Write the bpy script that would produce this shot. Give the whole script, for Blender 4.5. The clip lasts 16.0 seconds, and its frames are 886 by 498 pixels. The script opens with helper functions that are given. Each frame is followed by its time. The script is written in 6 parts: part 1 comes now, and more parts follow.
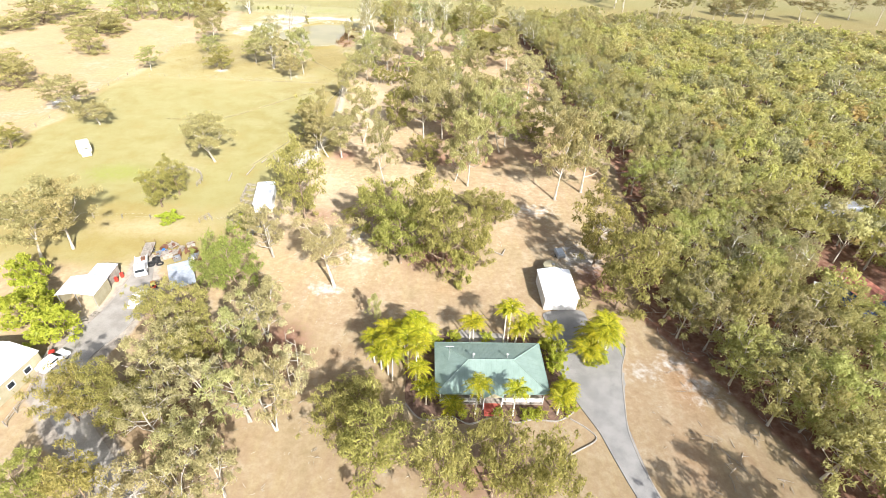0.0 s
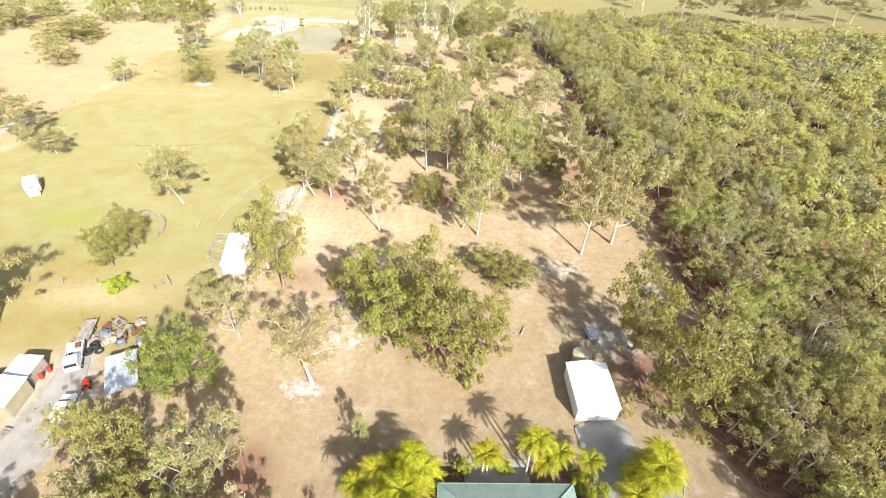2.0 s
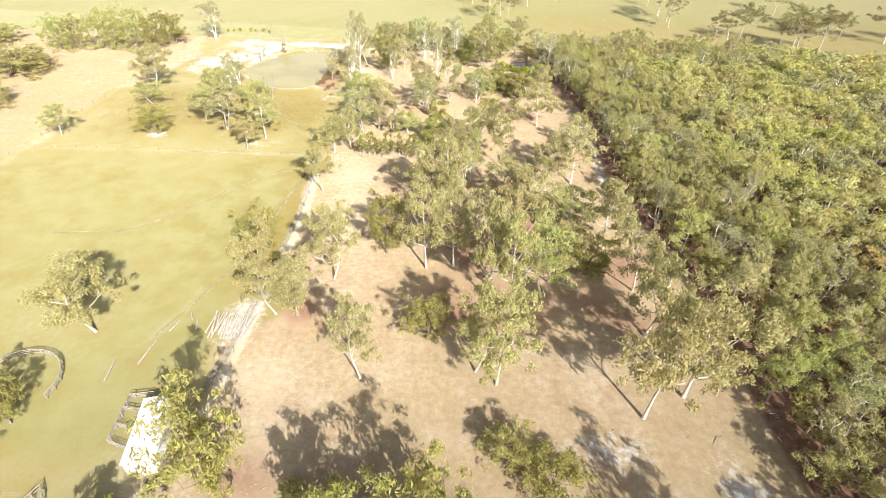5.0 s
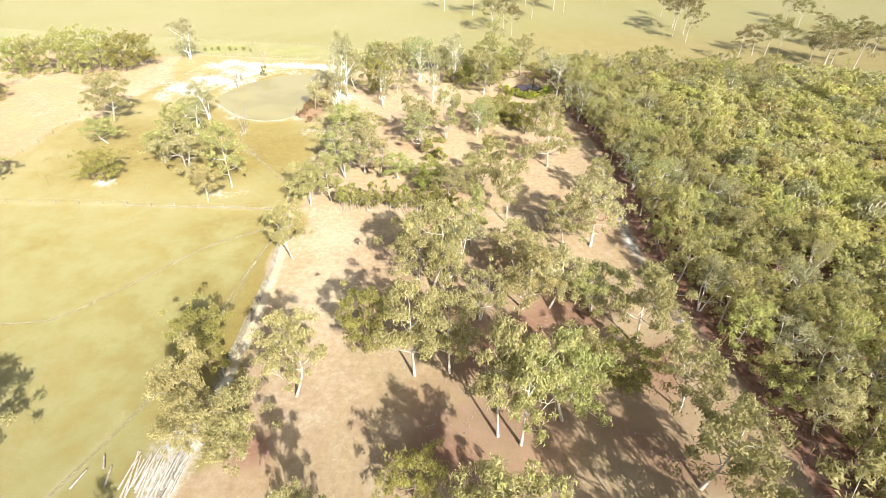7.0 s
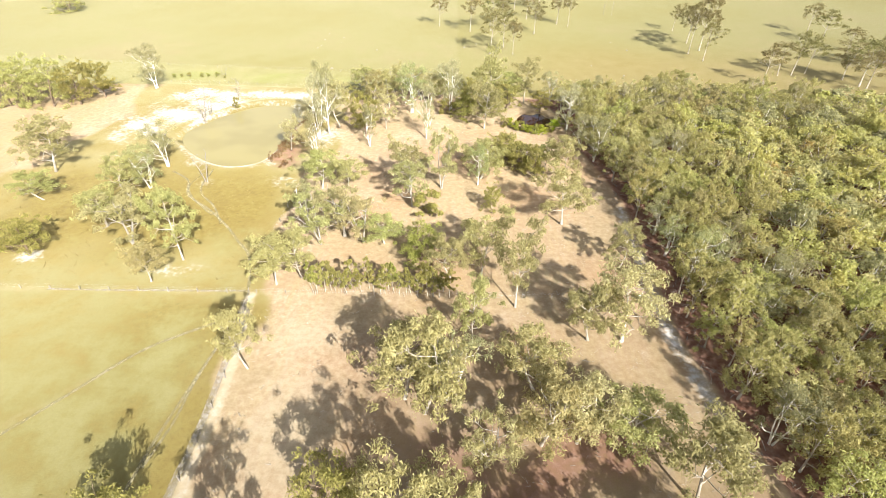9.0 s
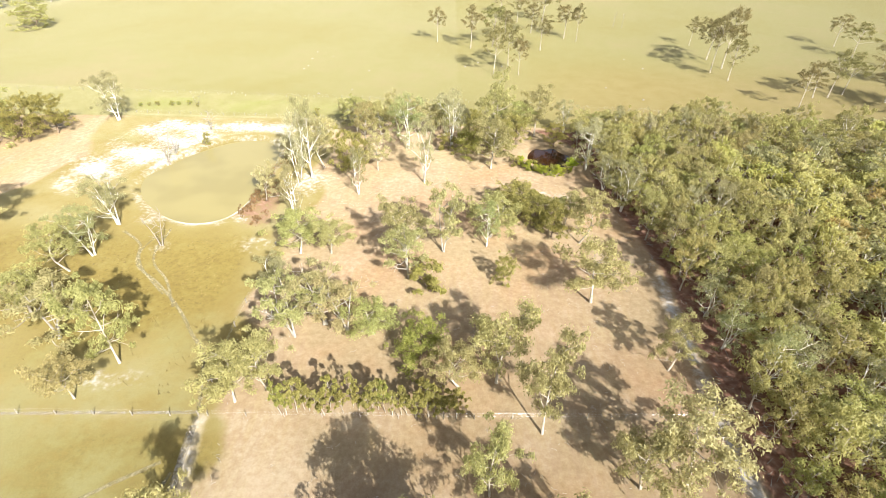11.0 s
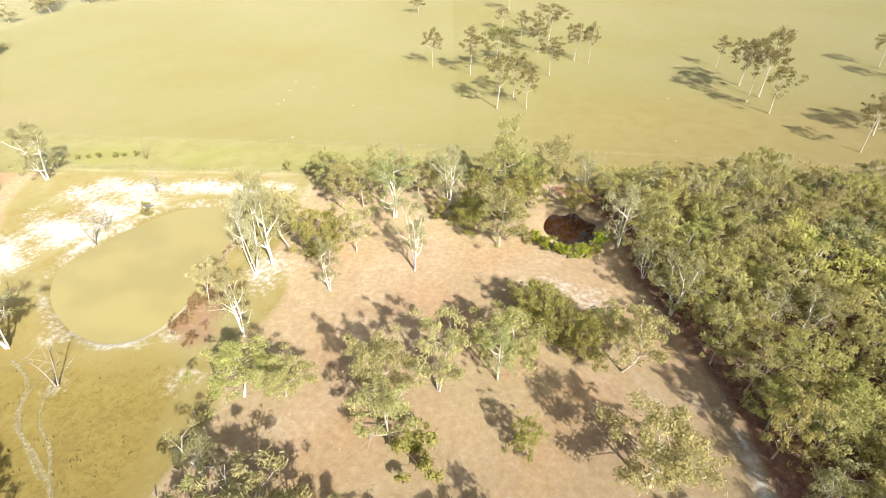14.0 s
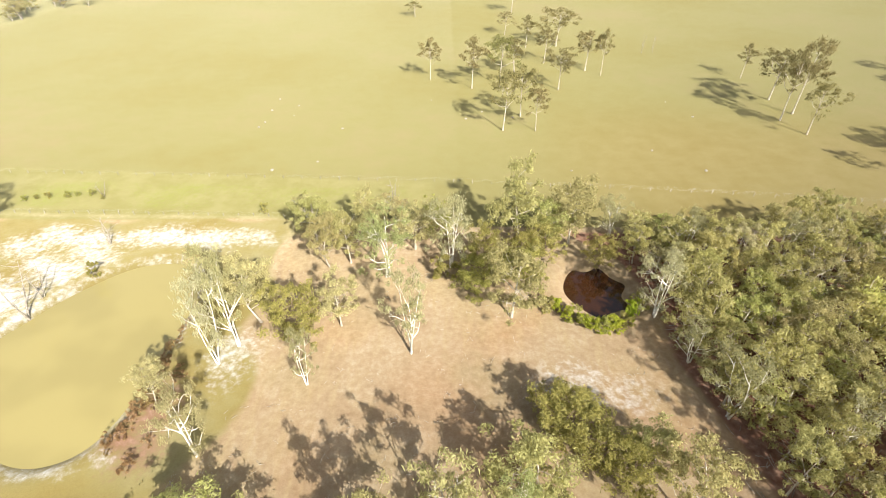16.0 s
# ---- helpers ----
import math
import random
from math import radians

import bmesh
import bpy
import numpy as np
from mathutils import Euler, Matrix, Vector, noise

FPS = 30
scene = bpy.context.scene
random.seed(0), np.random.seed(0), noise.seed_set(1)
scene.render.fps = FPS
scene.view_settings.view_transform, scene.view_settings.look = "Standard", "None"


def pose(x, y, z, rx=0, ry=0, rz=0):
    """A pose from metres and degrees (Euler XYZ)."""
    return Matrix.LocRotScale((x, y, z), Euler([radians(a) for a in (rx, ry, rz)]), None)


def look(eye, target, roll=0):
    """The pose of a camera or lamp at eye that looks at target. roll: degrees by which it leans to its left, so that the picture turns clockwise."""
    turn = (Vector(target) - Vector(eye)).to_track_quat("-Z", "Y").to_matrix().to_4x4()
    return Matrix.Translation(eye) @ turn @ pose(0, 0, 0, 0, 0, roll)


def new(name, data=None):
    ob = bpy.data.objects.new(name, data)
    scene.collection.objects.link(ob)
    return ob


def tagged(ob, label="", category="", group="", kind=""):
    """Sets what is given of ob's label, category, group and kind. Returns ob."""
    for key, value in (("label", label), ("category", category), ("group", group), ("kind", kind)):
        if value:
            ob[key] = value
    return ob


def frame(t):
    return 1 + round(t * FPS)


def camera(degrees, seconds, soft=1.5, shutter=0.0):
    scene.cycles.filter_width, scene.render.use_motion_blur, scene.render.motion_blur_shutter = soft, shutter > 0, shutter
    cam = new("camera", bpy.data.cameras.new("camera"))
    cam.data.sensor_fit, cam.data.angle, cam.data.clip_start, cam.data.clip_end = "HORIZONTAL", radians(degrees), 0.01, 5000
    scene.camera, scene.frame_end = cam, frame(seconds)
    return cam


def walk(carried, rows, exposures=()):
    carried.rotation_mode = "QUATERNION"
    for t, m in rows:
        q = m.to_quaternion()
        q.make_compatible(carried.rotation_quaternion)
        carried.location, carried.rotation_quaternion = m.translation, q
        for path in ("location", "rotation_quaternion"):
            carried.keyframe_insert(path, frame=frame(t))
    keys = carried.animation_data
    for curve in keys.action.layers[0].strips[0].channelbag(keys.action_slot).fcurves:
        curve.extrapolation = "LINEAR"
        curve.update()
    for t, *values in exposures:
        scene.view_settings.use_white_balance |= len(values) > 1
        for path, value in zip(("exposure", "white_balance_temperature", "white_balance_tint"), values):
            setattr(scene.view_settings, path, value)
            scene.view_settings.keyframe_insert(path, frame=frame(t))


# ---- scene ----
cam = camera(83.1, 16.0, soft=0.5, shutter=0.12)
PATH = [
    (0, (0.793, -2.966, 61.058), (0.807, -1.352, 59.876), 2.7),
    (0.5, (0.604, 2.826, 61.099), (0.612, 4.428, 59.901), 2.6),
    (1, (0.451, 8.791, 61.195), (0.454, 10.386, 59.988), 2.6),
    (1.5, (0.294, 14.734, 61.344), (0.293, 16.328, 60.136), 2.6),
    (2, (0.105, 20.847, 61.557), (0.102, 22.441, 60.349), 2.6),
    (2.5, (-0.232, 26.994, 61.795), (-0.236, 28.586, 60.585), 2.6),
    (3, (-0.636, 33.255, 62.035), (-0.641, 34.849, 60.826), 2.7),
    (3.5, (-1.069, 39.489, 62.236), (-1.077, 41.081, 61.025), 2.6),
    (4, (-1.498, 45.951, 62.352), (-1.506, 47.544, 61.143), 2.5),
    (6.5, (-0.969, 78.429, 62.439), (-0.991, 80.024, 61.233), 1.7),
    (7, (-0.737, 85.053, 62.497), (-0.758, 86.65, 61.293), 1.7),
    (7.5, (-0.51, 91.557, 62.549), (-0.531, 93.155, 61.346), 1.6),
    (8, (-0.46, 98.132, 62.603), (-0.481, 99.733, 61.404), 1.4),
    (8.5, (-0.564, 104.739, 62.68), (-0.584, 106.341, 61.483), 1.3),
    (9, (-0.678, 111.474, 62.748), (-0.696, 113.079, 61.555), 1.2),
    (11.5, (-2.268, 143.412, 62.596), (-2.278, 145.026, 61.414), 0.8),
    (12, (-2.214, 149.549, 62.612), (-2.224, 151.165, 61.433), 0.7),
    (12.5, (-2.13, 155.146, 62.697), (-2.141, 156.763, 61.519), 0.6),
    (13, (-1.969, 160.732, 62.827), (-1.983, 162.35, 61.65), 0.4),
    (13.5, (-1.819, 166.246, 62.96), (-1.833, 167.863, 61.782), 0.3),
    (14, (-1.715, 171.911, 63.094), (-1.727, 173.528, 61.918), 0.2),
    (14.5, (-1.774, 177.462, 63.302), (-1.784, 179.078, 62.125), 0.2),
    (15, (-1.871, 183.238, 63.495), (-1.88, 184.857, 62.32), 0.1),
    (15.5, (-2.054, 188.822, 63.674), (-2.063, 190.438, 62.497), 0.0),
    (16, (-2.289, 194.633, 63.785), (-2.298, 196.238, 62.592), -0.2),
]
walk(cam, [(t, look(eye, target, roll)) for t, eye, target, roll in PATH], [(0, 1.03, 6130, 12.5), (4, 1.04, 6150, 12), (8, 1.05, 6230, 12), (12, 0.98, 6300, 11.5), (16, 0.88, 6500, 10.5)])


# ---- light ----
SUN_TO = Vector((0.48, -0.877, 0)).normalized()
SUN_EL = radians(34)
sun = new("sun", bpy.data.lights.new("sun", "SUN"))
sun.data.energy, sun.data.angle, sun.data.color = 5.0, radians(0.6), (1.0, 0.945, 0.855)
sun_way = Vector((SUN_TO.x * math.cos(SUN_EL), SUN_TO.y * math.cos(SUN_EL), math.sin(SUN_EL)))
sun.matrix_world = look(sun_way * 400, (0, 0, 0))
world = bpy.data.worlds.new("sky")
scene.world = world
world.use_nodes = True
sky = world.node_tree.nodes.new("ShaderNodeTexSky")
sky.sky_type, sky.sun_disc = "NISHITA", False
sky.sun_elevation, sky.sun_rotation = SUN_EL, math.atan2(SUN_TO.x, SUN_TO.y)
sky.dust_density, sky.ozone_density = 3.0, 1.0
# a hazy sky: its blue is half washed out
grey = world.node_tree.nodes.new("ShaderNodeHueSaturation")
grey.inputs["Saturation"].default_value = 0.5
world.node_tree.links.new(sky.outputs[0], grey.inputs["Color"])
world.node_tree.links.new(grey.outputs[0], world.node_tree.nodes["Background"].inputs[0])
world.node_tree.nodes["Background"].inputs[1].default_value = 0.11


# ---- materials ----
class Nodes:
    """Short hand for building a node material."""

    def __init__(self, name):
        self.mat = bpy.data.materials.new(name)
        self.mat.use_nodes = True
        self.tree = self.mat.node_tree
        self.shader = self.tree.nodes["Principled BSDF"]
        self.output = self.tree.nodes["Material Output"]

    def put(self, socket, value):
        if isinstance(value, bpy.types.NodeSocket):
            self.tree.links.new(value, socket)
        else:
            socket.default_value = value

    def add(self, kind, out=0, settings=None, **inputs):
        n = self.tree.nodes.new("ShaderNode" + kind)
        settings = settings or {}
        if "operation" in settings:
            n.operation = settings["operation"]
        if "use_clamp" in settings:
            n.use_clamp = settings["use_clamp"]
        if "data_type" in settings:
            n.data_type = settings["data_type"]
        if "blend_type" in settings:
            n.blend_type = settings["blend_type"]
        if "interpolation_type" in settings:
            n.interpolation_type = settings["interpolation_type"]
        if "attribute_name" in settings:
            n.attribute_name = settings["attribute_name"]
        for key, value in inputs.items():
            self.put(n.inputs[int(key[1:])] if key[0] == "i" and key[1:].isdigit() else n.inputs[key.replace("_", " ")], value)
        return n.outputs[out]

    def place(self):
        return self.add("NewGeometry", 0)

    def local(self):
        return self.add("TexCoord", 3)

    def noise(self, scale, vector=None, detail=3.0, rough=0.55):
        return self.add("TexNoise", 0, Vector=vector if vector is not None else self.place(), Scale=scale, Detail=detail, Roughness=rough)

    def math(self, op, a, b=0.0, clamp=False):
        return self.add("Math", 0, {"operation": op, "use_clamp": clamp}, i0=a, i1=b)

    def mix(self, fac, a, b):
        return self.add("Mix", 2, {"data_type": "RGBA"}, i0=fac, i6=a, i7=b)

    def step(self, value, low, high):
        return self.add("MapRange", 0, {"interpolation_type": "SMOOTHSTEP"}, i0=value, i1=low, i2=high)

    def ramp(self, value, *stops):
        n = self.tree.nodes.new("ShaderNodeValToRGB")
        self.put(n.inputs[0], value)
        e = n.color_ramp.elements
        while len(e) < len(stops):
            e.new(0.5)
        for k, (at, c) in enumerate(stops):
            e[k].position, e[k].color = at, (*c, 1)
        return n.outputs[0]

    def bump(self, height, strength, distance):
        self.put(self.shader.inputs["Normal"], self.add("Bump", 0, Strength=strength, Distance=distance, Height=height))

    def done(self, colour, rough=0.8, metal=0.0, specular=0.3, coarse=0.0):
        s = self.shader.inputs
        self.put(s["Base Color"], colour)
        self.put(s["Roughness"], rough)
        self.put(s["Metallic"], metal)
        self.put(s["Specular IOR Level"], specular)
        self.put(s["Diffuse Roughness"], coarse)
        return self.mat


def rgb(r, g, b):
    return (r, g, b, 1.0)


def leaf_material(name, dark, mid, light, through_light=0.45, mass=False):
    n = Nodes(name)
    each = n.add("NewGeometry", 8)
    whole = n.add("ObjectInfo", 5)
    if mass:
        cell = n.tree.nodes.new("ShaderNodeSeparateColor")
        wobble = n.add("VectorMath", 0, {"operation": "ADD"}, i0=n.place(), i1=n.add("TexNoise", 1, Vector=n.place(), Scale=0.35))
        n.tree.links.new(n.add("TexVoronoi", 1, Vector=wobble, Scale=0.17), cell.inputs[0])
        whole = cell.outputs[0]
    patch = n.noise(0.45, n.local(), 2.0)
    v = n.math("ADD", n.math("MULTIPLY", each, 0.5), n.math("MULTIPLY", patch, 0.5))
    base = n.ramp(v, (0.2, dark), (0.5, mid), (0.85, light))
    crowns = ((0.0, (1.02, 0.84, 0.72)), (0.14, (0.8, 0.84, 0.72)), (0.34, (1.04, 1.04, 0.78)), (0.52, (0.9, 0.94, 0.84)), (0.66, (1.0, 1.06, 0.74)), (0.8, (0.88, 0.82, 0.74)), (1.0, (1.22, 1.26, 1.3)))
    tint = n.ramp(whole, *crowns) if mass else n.ramp(whole, (0.0, (1.0, 0.94, 0.82)), (0.3, (0.86, 0.86, 0.74)), (0.55, (1.0, 0.99, 0.84)), (0.74, (0.92, 1.04, 0.74)), (0.88, (1.0, 1.0, 0.86)), (1.0, (1.2, 1.2, 1.22)))
    colour = n.add("Mix", 2, {"data_type": "RGBA", "blend_type": "MULTIPLY"}, i0=1.0, i6=base, i7=tint)
    n.done(colour, 0.55, 0, 0.25, 0.6)
    glow = n.add("BsdfTranslucent", 0, Color=colour)
    both = n.add("MixShader", 0, i0=through_light, i1=n.shader.outputs[0], i2=glow)
    n.tree.links.new(both, n.output.inputs[0])
    return n.mat


def plain(name, a, b, scale=1.5, rough=0.7, metal=0.0, specular=0.3, bump=0.02, fine=18.0):
    """A surface of two tones, blotched at a coarse and a fine scale."""
    n = Nodes(name)
    p = n.local()
    big, small = n.noise(scale, p, 4), n.noise(fine, p, 3)
    v = n.math("ADD", n.math("MULTIPLY", big, 0.65), n.math("MULTIPLY", small, 0.35))
    n.bump(small, 0.4, bump)
    return n.done(n.mix(n.step(v, 0.35, 0.65), rgb(*a), rgb(*b)), rough, metal, specular)


def sheeted(name, a, b, axis, rough=0.45, pitch=0.2):
    """Ribbed roofing or wall sheet, the ribs running across the given local axis."""
    n = Nodes(name)
    p = n.local()
    co = n.add("SeparateXYZ", axis, Vector=p)
    wave = n.math("SINE", n.math("MULTIPLY", co, 2 * math.pi / pitch))
    dirt = n.noise(0.7, p, 5, 0.65)
    n.bump(wave, 0.2, 0.02)
    lap = n.step(n.math("FRACT", n.math("MULTIPLY", co, 1 / (pitch * 4))), 0.0, 0.06)
    colour = n.mix(n.step(dirt, 0.35, 0.7), rgb(*a), rgb(*b))
    return n.done(n.mix(lap, rgb(*[c * 0.8 for c in a]), colour), rough, 0.0, 0.4)


GUM_LEAF = leaf_material("gum_leaf", (0.275, 0.248, 0.118), (0.45, 0.407, 0.2), (0.61, 0.565, 0.32), 0.5)
BUSH_LEAF = leaf_material("bush_leaf", (0.21, 0.195, 0.066), (0.36, 0.332, 0.112), (0.49, 0.45, 0.17), 0.5)
PALE_LEAF = leaf_material("pale_leaf", (0.27, 0.26, 0.14), (0.4, 0.38, 0.22), (0.54, 0.52, 0.32), 0.5)
FOREST_LEAF = leaf_material("forest_leaf", (0.3, 0.278, 0.11), (0.455, 0.422, 0.182), (0.59, 0.553, 0.28), 0.5)
DUN_LEAF = leaf_material("dun_leaf", (0.185, 0.16, 0.078), (0.305, 0.264, 0.13), (0.42, 0.37, 0.195), 0.5)
RUST_LEAF = leaf_material("rust_leaf", (0.2, 0.12, 0.062), (0.32, 0.2, 0.105), (0.44, 0.31, 0.18), 0.4)
PALM_LEAF = leaf_material("palm_leaf", (0.15, 0.18, 0.012), (0.36, 0.36, 0.02), (0.58, 0.51, 0.035), 0.4)
BRIGHT_LEAF = leaf_material("bright_leaf", (0.23, 0.27, 0.03), (0.41, 0.45, 0.055), (0.54, 0.54, 0.1), 0.45)
GREEN_LEAF = leaf_material("green_leaf", (0.13, 0.16, 0.04), (0.25, 0.28, 0.075), (0.37, 0.38, 0.12), 0.45)
GREY_LEAF = leaf_material("grey_leaf", (0.28, 0.25, 0.13), (0.44, 0.4, 0.215), (0.58, 0.54, 0.325), 0.5)
BARK = plain("pale_bark", (0.36, 0.31, 0.24), (0.6, 0.55, 0.45), 0.8, 0.85, fine=6)
WHITE_BARK = plain("white_bark", (0.6, 0.56, 0.46), (0.85, 0.82, 0.74), 0.8, 0.8, fine=6)
BROWN_BARK = plain("brown_bark", (0.16, 0.11, 0.07), (0.34, 0.26, 0.18), 0.8, 0.9, fine=6)
GREY_WOOD = plain("grey_wood", (0.22, 0.19, 0.155), (0.4, 0.36, 0.3), 2.0, 0.9)
PALE_WOOD = plain("pale_limb", (0.3, 0.27, 0.22), (0.5, 0.46, 0.39), 2.0, 0.9)
PALM_TRUNK = plain("palm_trunk", (0.5, 0.46, 0.36), (0.75, 0.7, 0.58), 3.0, 0.85)


def ground_material():
    n = Nodes("ground_cover")
    p = n.place()
    one = n.add("Attribute", 0, {"attribute_name": "cover_one"})
    two = n.add("Attribute", 0, {"attribute_name": "cover_two"})
    g = n.tree.nodes.new("ShaderNodeSeparateColor")
    h = n.tree.nodes.new("ShaderNodeSeparateColor")
    n.tree.links.new(one, g.inputs[0])
    n.tree.links.new(two, h.inputs[0])
    three = n.tree.nodes.new("ShaderNodeSeparateColor")
    n.tree.links.new(n.add("Attribute", 0, {"attribute_name": "cover_three"}), three.inputs[0])
    four = n.tree.nodes.new("ShaderNodeSeparateColor")
    n.tree.links.new(n.add("Attribute", 0, {"attribute_name": "cover_four"}), four.inputs[0])
    gravel, red, lime = three.outputs
    grass, sand, litter_and_shade = g.outputs
    green, far, pale = h.outputs
    broad, mid, small, fine = n.noise(0.035, p, 4), n.noise(0.16, p, 5, 0.65), n.noise(0.9, p, 4, 0.65), n.noise(4.5, p, 3, 0.7)
    stretch = n.add("Mapping", 0, {}, Vector=p, Scale=(1.0, 0.16, 1.0))
    mown = n.noise(0.8, stretch, 3)

    def edge(weight, wobble, amount=0.55, low=0.3, high=0.7):
        return n.step(n.math("ADD", weight, n.math("MULTIPLY", n.math("SUBTRACT", wobble, 0.5), amount)), low, high)

    soil = n.ramp(n.math("ADD", n.math("MULTIPLY", mid, 0.6), n.math("MULTIPLY", small, 0.4)), (0.3, (0.212, 0.14, 0.08)), (0.5, (0.28, 0.212, 0.132)), (0.68, (0.356, 0.304, 0.216)))
    straw = n.ramp(small, (0.35, (0.262, 0.196, 0.108)), (0.65, (0.318, 0.254, 0.15)))
    soil = n.mix(n.step(n.math("ADD", n.math("MULTIPLY", broad, 0.6), n.math("MULTIPLY", mown, 0.4)), 0.42, 0.6), soil, straw)
    turf = n.ramp(n.math("ADD", n.math("MULTIPLY", broad, 0.55), n.math("MULTIPLY", mid, 0.45)), (0.36, (0.182, 0.14, 0.044)), (0.5, (0.21, 0.176, 0.07)), (0.64, (0.23, 0.206, 0.102)))
    turf = n.mix(n.math("MULTIPLY", n.step(small, 0.5, 0.75), 0.35), turf, rgb(0.14, 0.11, 0.035))
    gold = n.ramp(n.math("ADD", n.math("MULTIPLY", mid, 0.5), n.math("MULTIPLY", small, 0.5)), (0.34, (0.126, 0.09, 0.025)), (0.5, (0.174, 0.136, 0.039)), (0.66, (0.2, 0.165, 0.056)))
    gold = n.mix(n.math("MULTIPLY", n.step(n.noise(2.2, p, 2, 0.5), 0.6, 0.7), 0.5), gold, rgb(0.085, 0.06, 0.024))
    turf = n.mix(edge(four.outputs[0], mid, 0.7), turf, gold)
    lush = n.mix(n.step(mid, 0.35, 0.65), rgb(0.176, 0.162, 0.06), rgb(0.206, 0.19, 0.082))
    plainfar = n.ramp(n.math("ADD", n.math("MULTIPLY", n.noise(0.011, p, 3), 0.7), n.math("MULTIPLY", mid, 0.3)), (0.38, (0.17, 0.15, 0.056)), (0.52, (0.18, 0.166, 0.07)), (0.64, (0.194, 0.168, 0.08)))
    plainfar = n.mix(n.math("MULTIPLY", edge(four.outputs[1], mid, 0.5, 0.0, 1.0), 0.6), plainfar, n.ramp(mid, (0.35, (0.185, 0.142, 0.052)), (0.65, (0.21, 0.165, 0.07))))
    # reddish leaf litter, its dark tone also standing for the maroon tree shade
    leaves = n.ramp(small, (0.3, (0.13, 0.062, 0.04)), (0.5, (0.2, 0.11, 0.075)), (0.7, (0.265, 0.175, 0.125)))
    white = n.ramp(small, (0.3, (0.31, 0.29, 0.245)), (0.6, (0.43, 0.422, 0.4)))
    dry = n.ramp(small, (0.35, (0.23, 0.175, 0.098)), (0.65, (0.285, 0.226, 0.14)))
    soil = n.mix(n.math("MULTIPLY", n.step(n.noise(0.07, p, 3, 0.6), 0.5, 0.64), 0.75), soil, dry)
    loam = n.ramp(small, (0.35, (0.24, 0.12, 0.054)), (0.65, (0.325, 0.19, 0.098)))
    soil = n.mix(n.math("MULTIPLY", edge(red, mid, 0.8, 0.2, 0.9), 0.62), soil, loam)
    colour = n.mix(edge(grass, mid), soil, turf)
    colour = n.mix(edge(green, mid, 0.8), colour, lush)
    colour = n.mix(edge(lime, small, 0.8), colour, rgb(0.178, 0.188, 0.05))
    colour = n.mix(edge(far, mid, 0.3), colour, plainfar)
    colour = n.mix(edge(litter_and_shade, small, 0.7), colour, leaves)
    colour = n.mix(n.math("MULTIPLY", edge(pale, small, 0.6, 0.08, 0.95), 0.66), colour, rgb(0.4, 0.345, 0.245))
    drift = edge(sand, n.math("ADD", n.math("MULTIPLY", mid, 0.5), n.math("MULTIPLY", small, 0.5)), 2.8, 0.1, 0.95)
    colour = n.mix(n.math("MULTIPLY", drift, n.step(sand, 0.05, 0.3)), colour, white)
    stones = n.mix(n.step(small, 0.35, 0.65), rgb(0.215, 0.19, 0.16), rgb(0.3, 0.268, 0.225))
    colour = n.mix(edge(gravel, n.math("ADD", n.math("MULTIPLY", mid, 0.6), n.math("MULTIPLY", small, 0.4)), 1.0), colour, stones)
    grain = n.math("MULTIPLY", n.step(fine, 0.25, 0.75), 1.0)
    colour = n.add("Mix", 2, {"data_type": "RGBA", "blend_type": "MULTIPLY"}, i0=0.22, i6=colour, i7=n.mix(grain, rgb(0.62, 0.6, 0.55), rgb(1.15, 1.13, 1.08)))
    n.bump(n.math("ADD", fine, n.math("MULTIPLY", small, 1.2)), 0.35, 0.1)
    n.put(n.shader.inputs["Sheen Weight"], n.math("ADD", 0.1, n.math("MULTIPLY", n.math("MAXIMUM", edge(grass, mid), edge(green, mid)), n.math("SUBTRACT", n.math("ADD", 0.3, n.math("MULTIPLY", edge(four.outputs[0], mid, 0.7), 0.3)), n.math("MULTIPLY", edge(far, mid, 0.3), 0.16)))))
    n.put(n.shader.inputs["Sheen Roughness"], 0.27)
    n.put(n.shader.inputs["Sheen Tint"], n.mix(edge(far, mid, 0.3), rgb(0.97, 1.0, 1.0), rgb(0.98, 1.0, 0.9)))
    return n.done(colour, 0.95, 0.0, 0.1, 1.0)


def water_material(name, colour, rough):
    n = Nodes(name)
    n.bump(n.noise(1.4, n.place(), 2), 0.05, 0.02)
    c = n.mix(n.step(n.noise(0.06, n.place(), 2), 0.4, 0.6), rgb(*colour), rgb(*[v * 0.88 for v in colour]))
    return n.done(c, rough, 0.0, 0.5)


GROUND = ground_material()
MUDDY_WATER = water_material("muddy_water", (0.35, 0.295, 0.115), 0.06)
DARK_WATER = water_material("tannin_water", (0.035, 0.013, 0.005), 0.03)
ASPHALT = plain("worn_bitumen", (0.19, 0.185, 0.175), (0.27, 0.262, 0.245), 0.35, 0.9, fine=9)
GRAVEL = plain("pale_gravel", (0.25, 0.23, 0.2), (0.36, 0.335, 0.295), 0.35, 0.95, fine=7)
CONCRETE = plain("concrete", (0.26, 0.235, 0.2), (0.35, 0.325, 0.285), 0.8, 0.85)
MULCH = plain("bark_mulch", (0.1, 0.06, 0.045), (0.21, 0.135, 0.095), 1.2, 0.95)
GREEN_ROOF_X = sheeted("pale_green_sheet_x", (0.185, 0.256, 0.218), (0.228, 0.305, 0.264), 0)
GREEN_ROOF_Y = sheeted("pale_green_sheet_y", (0.185, 0.256, 0.218), (0.228, 0.305, 0.264), 1)
WHITE_ROOF = sheeted("white_sheet", (0.74, 0.76, 0.78), (0.86, 0.87, 0.88), 1)
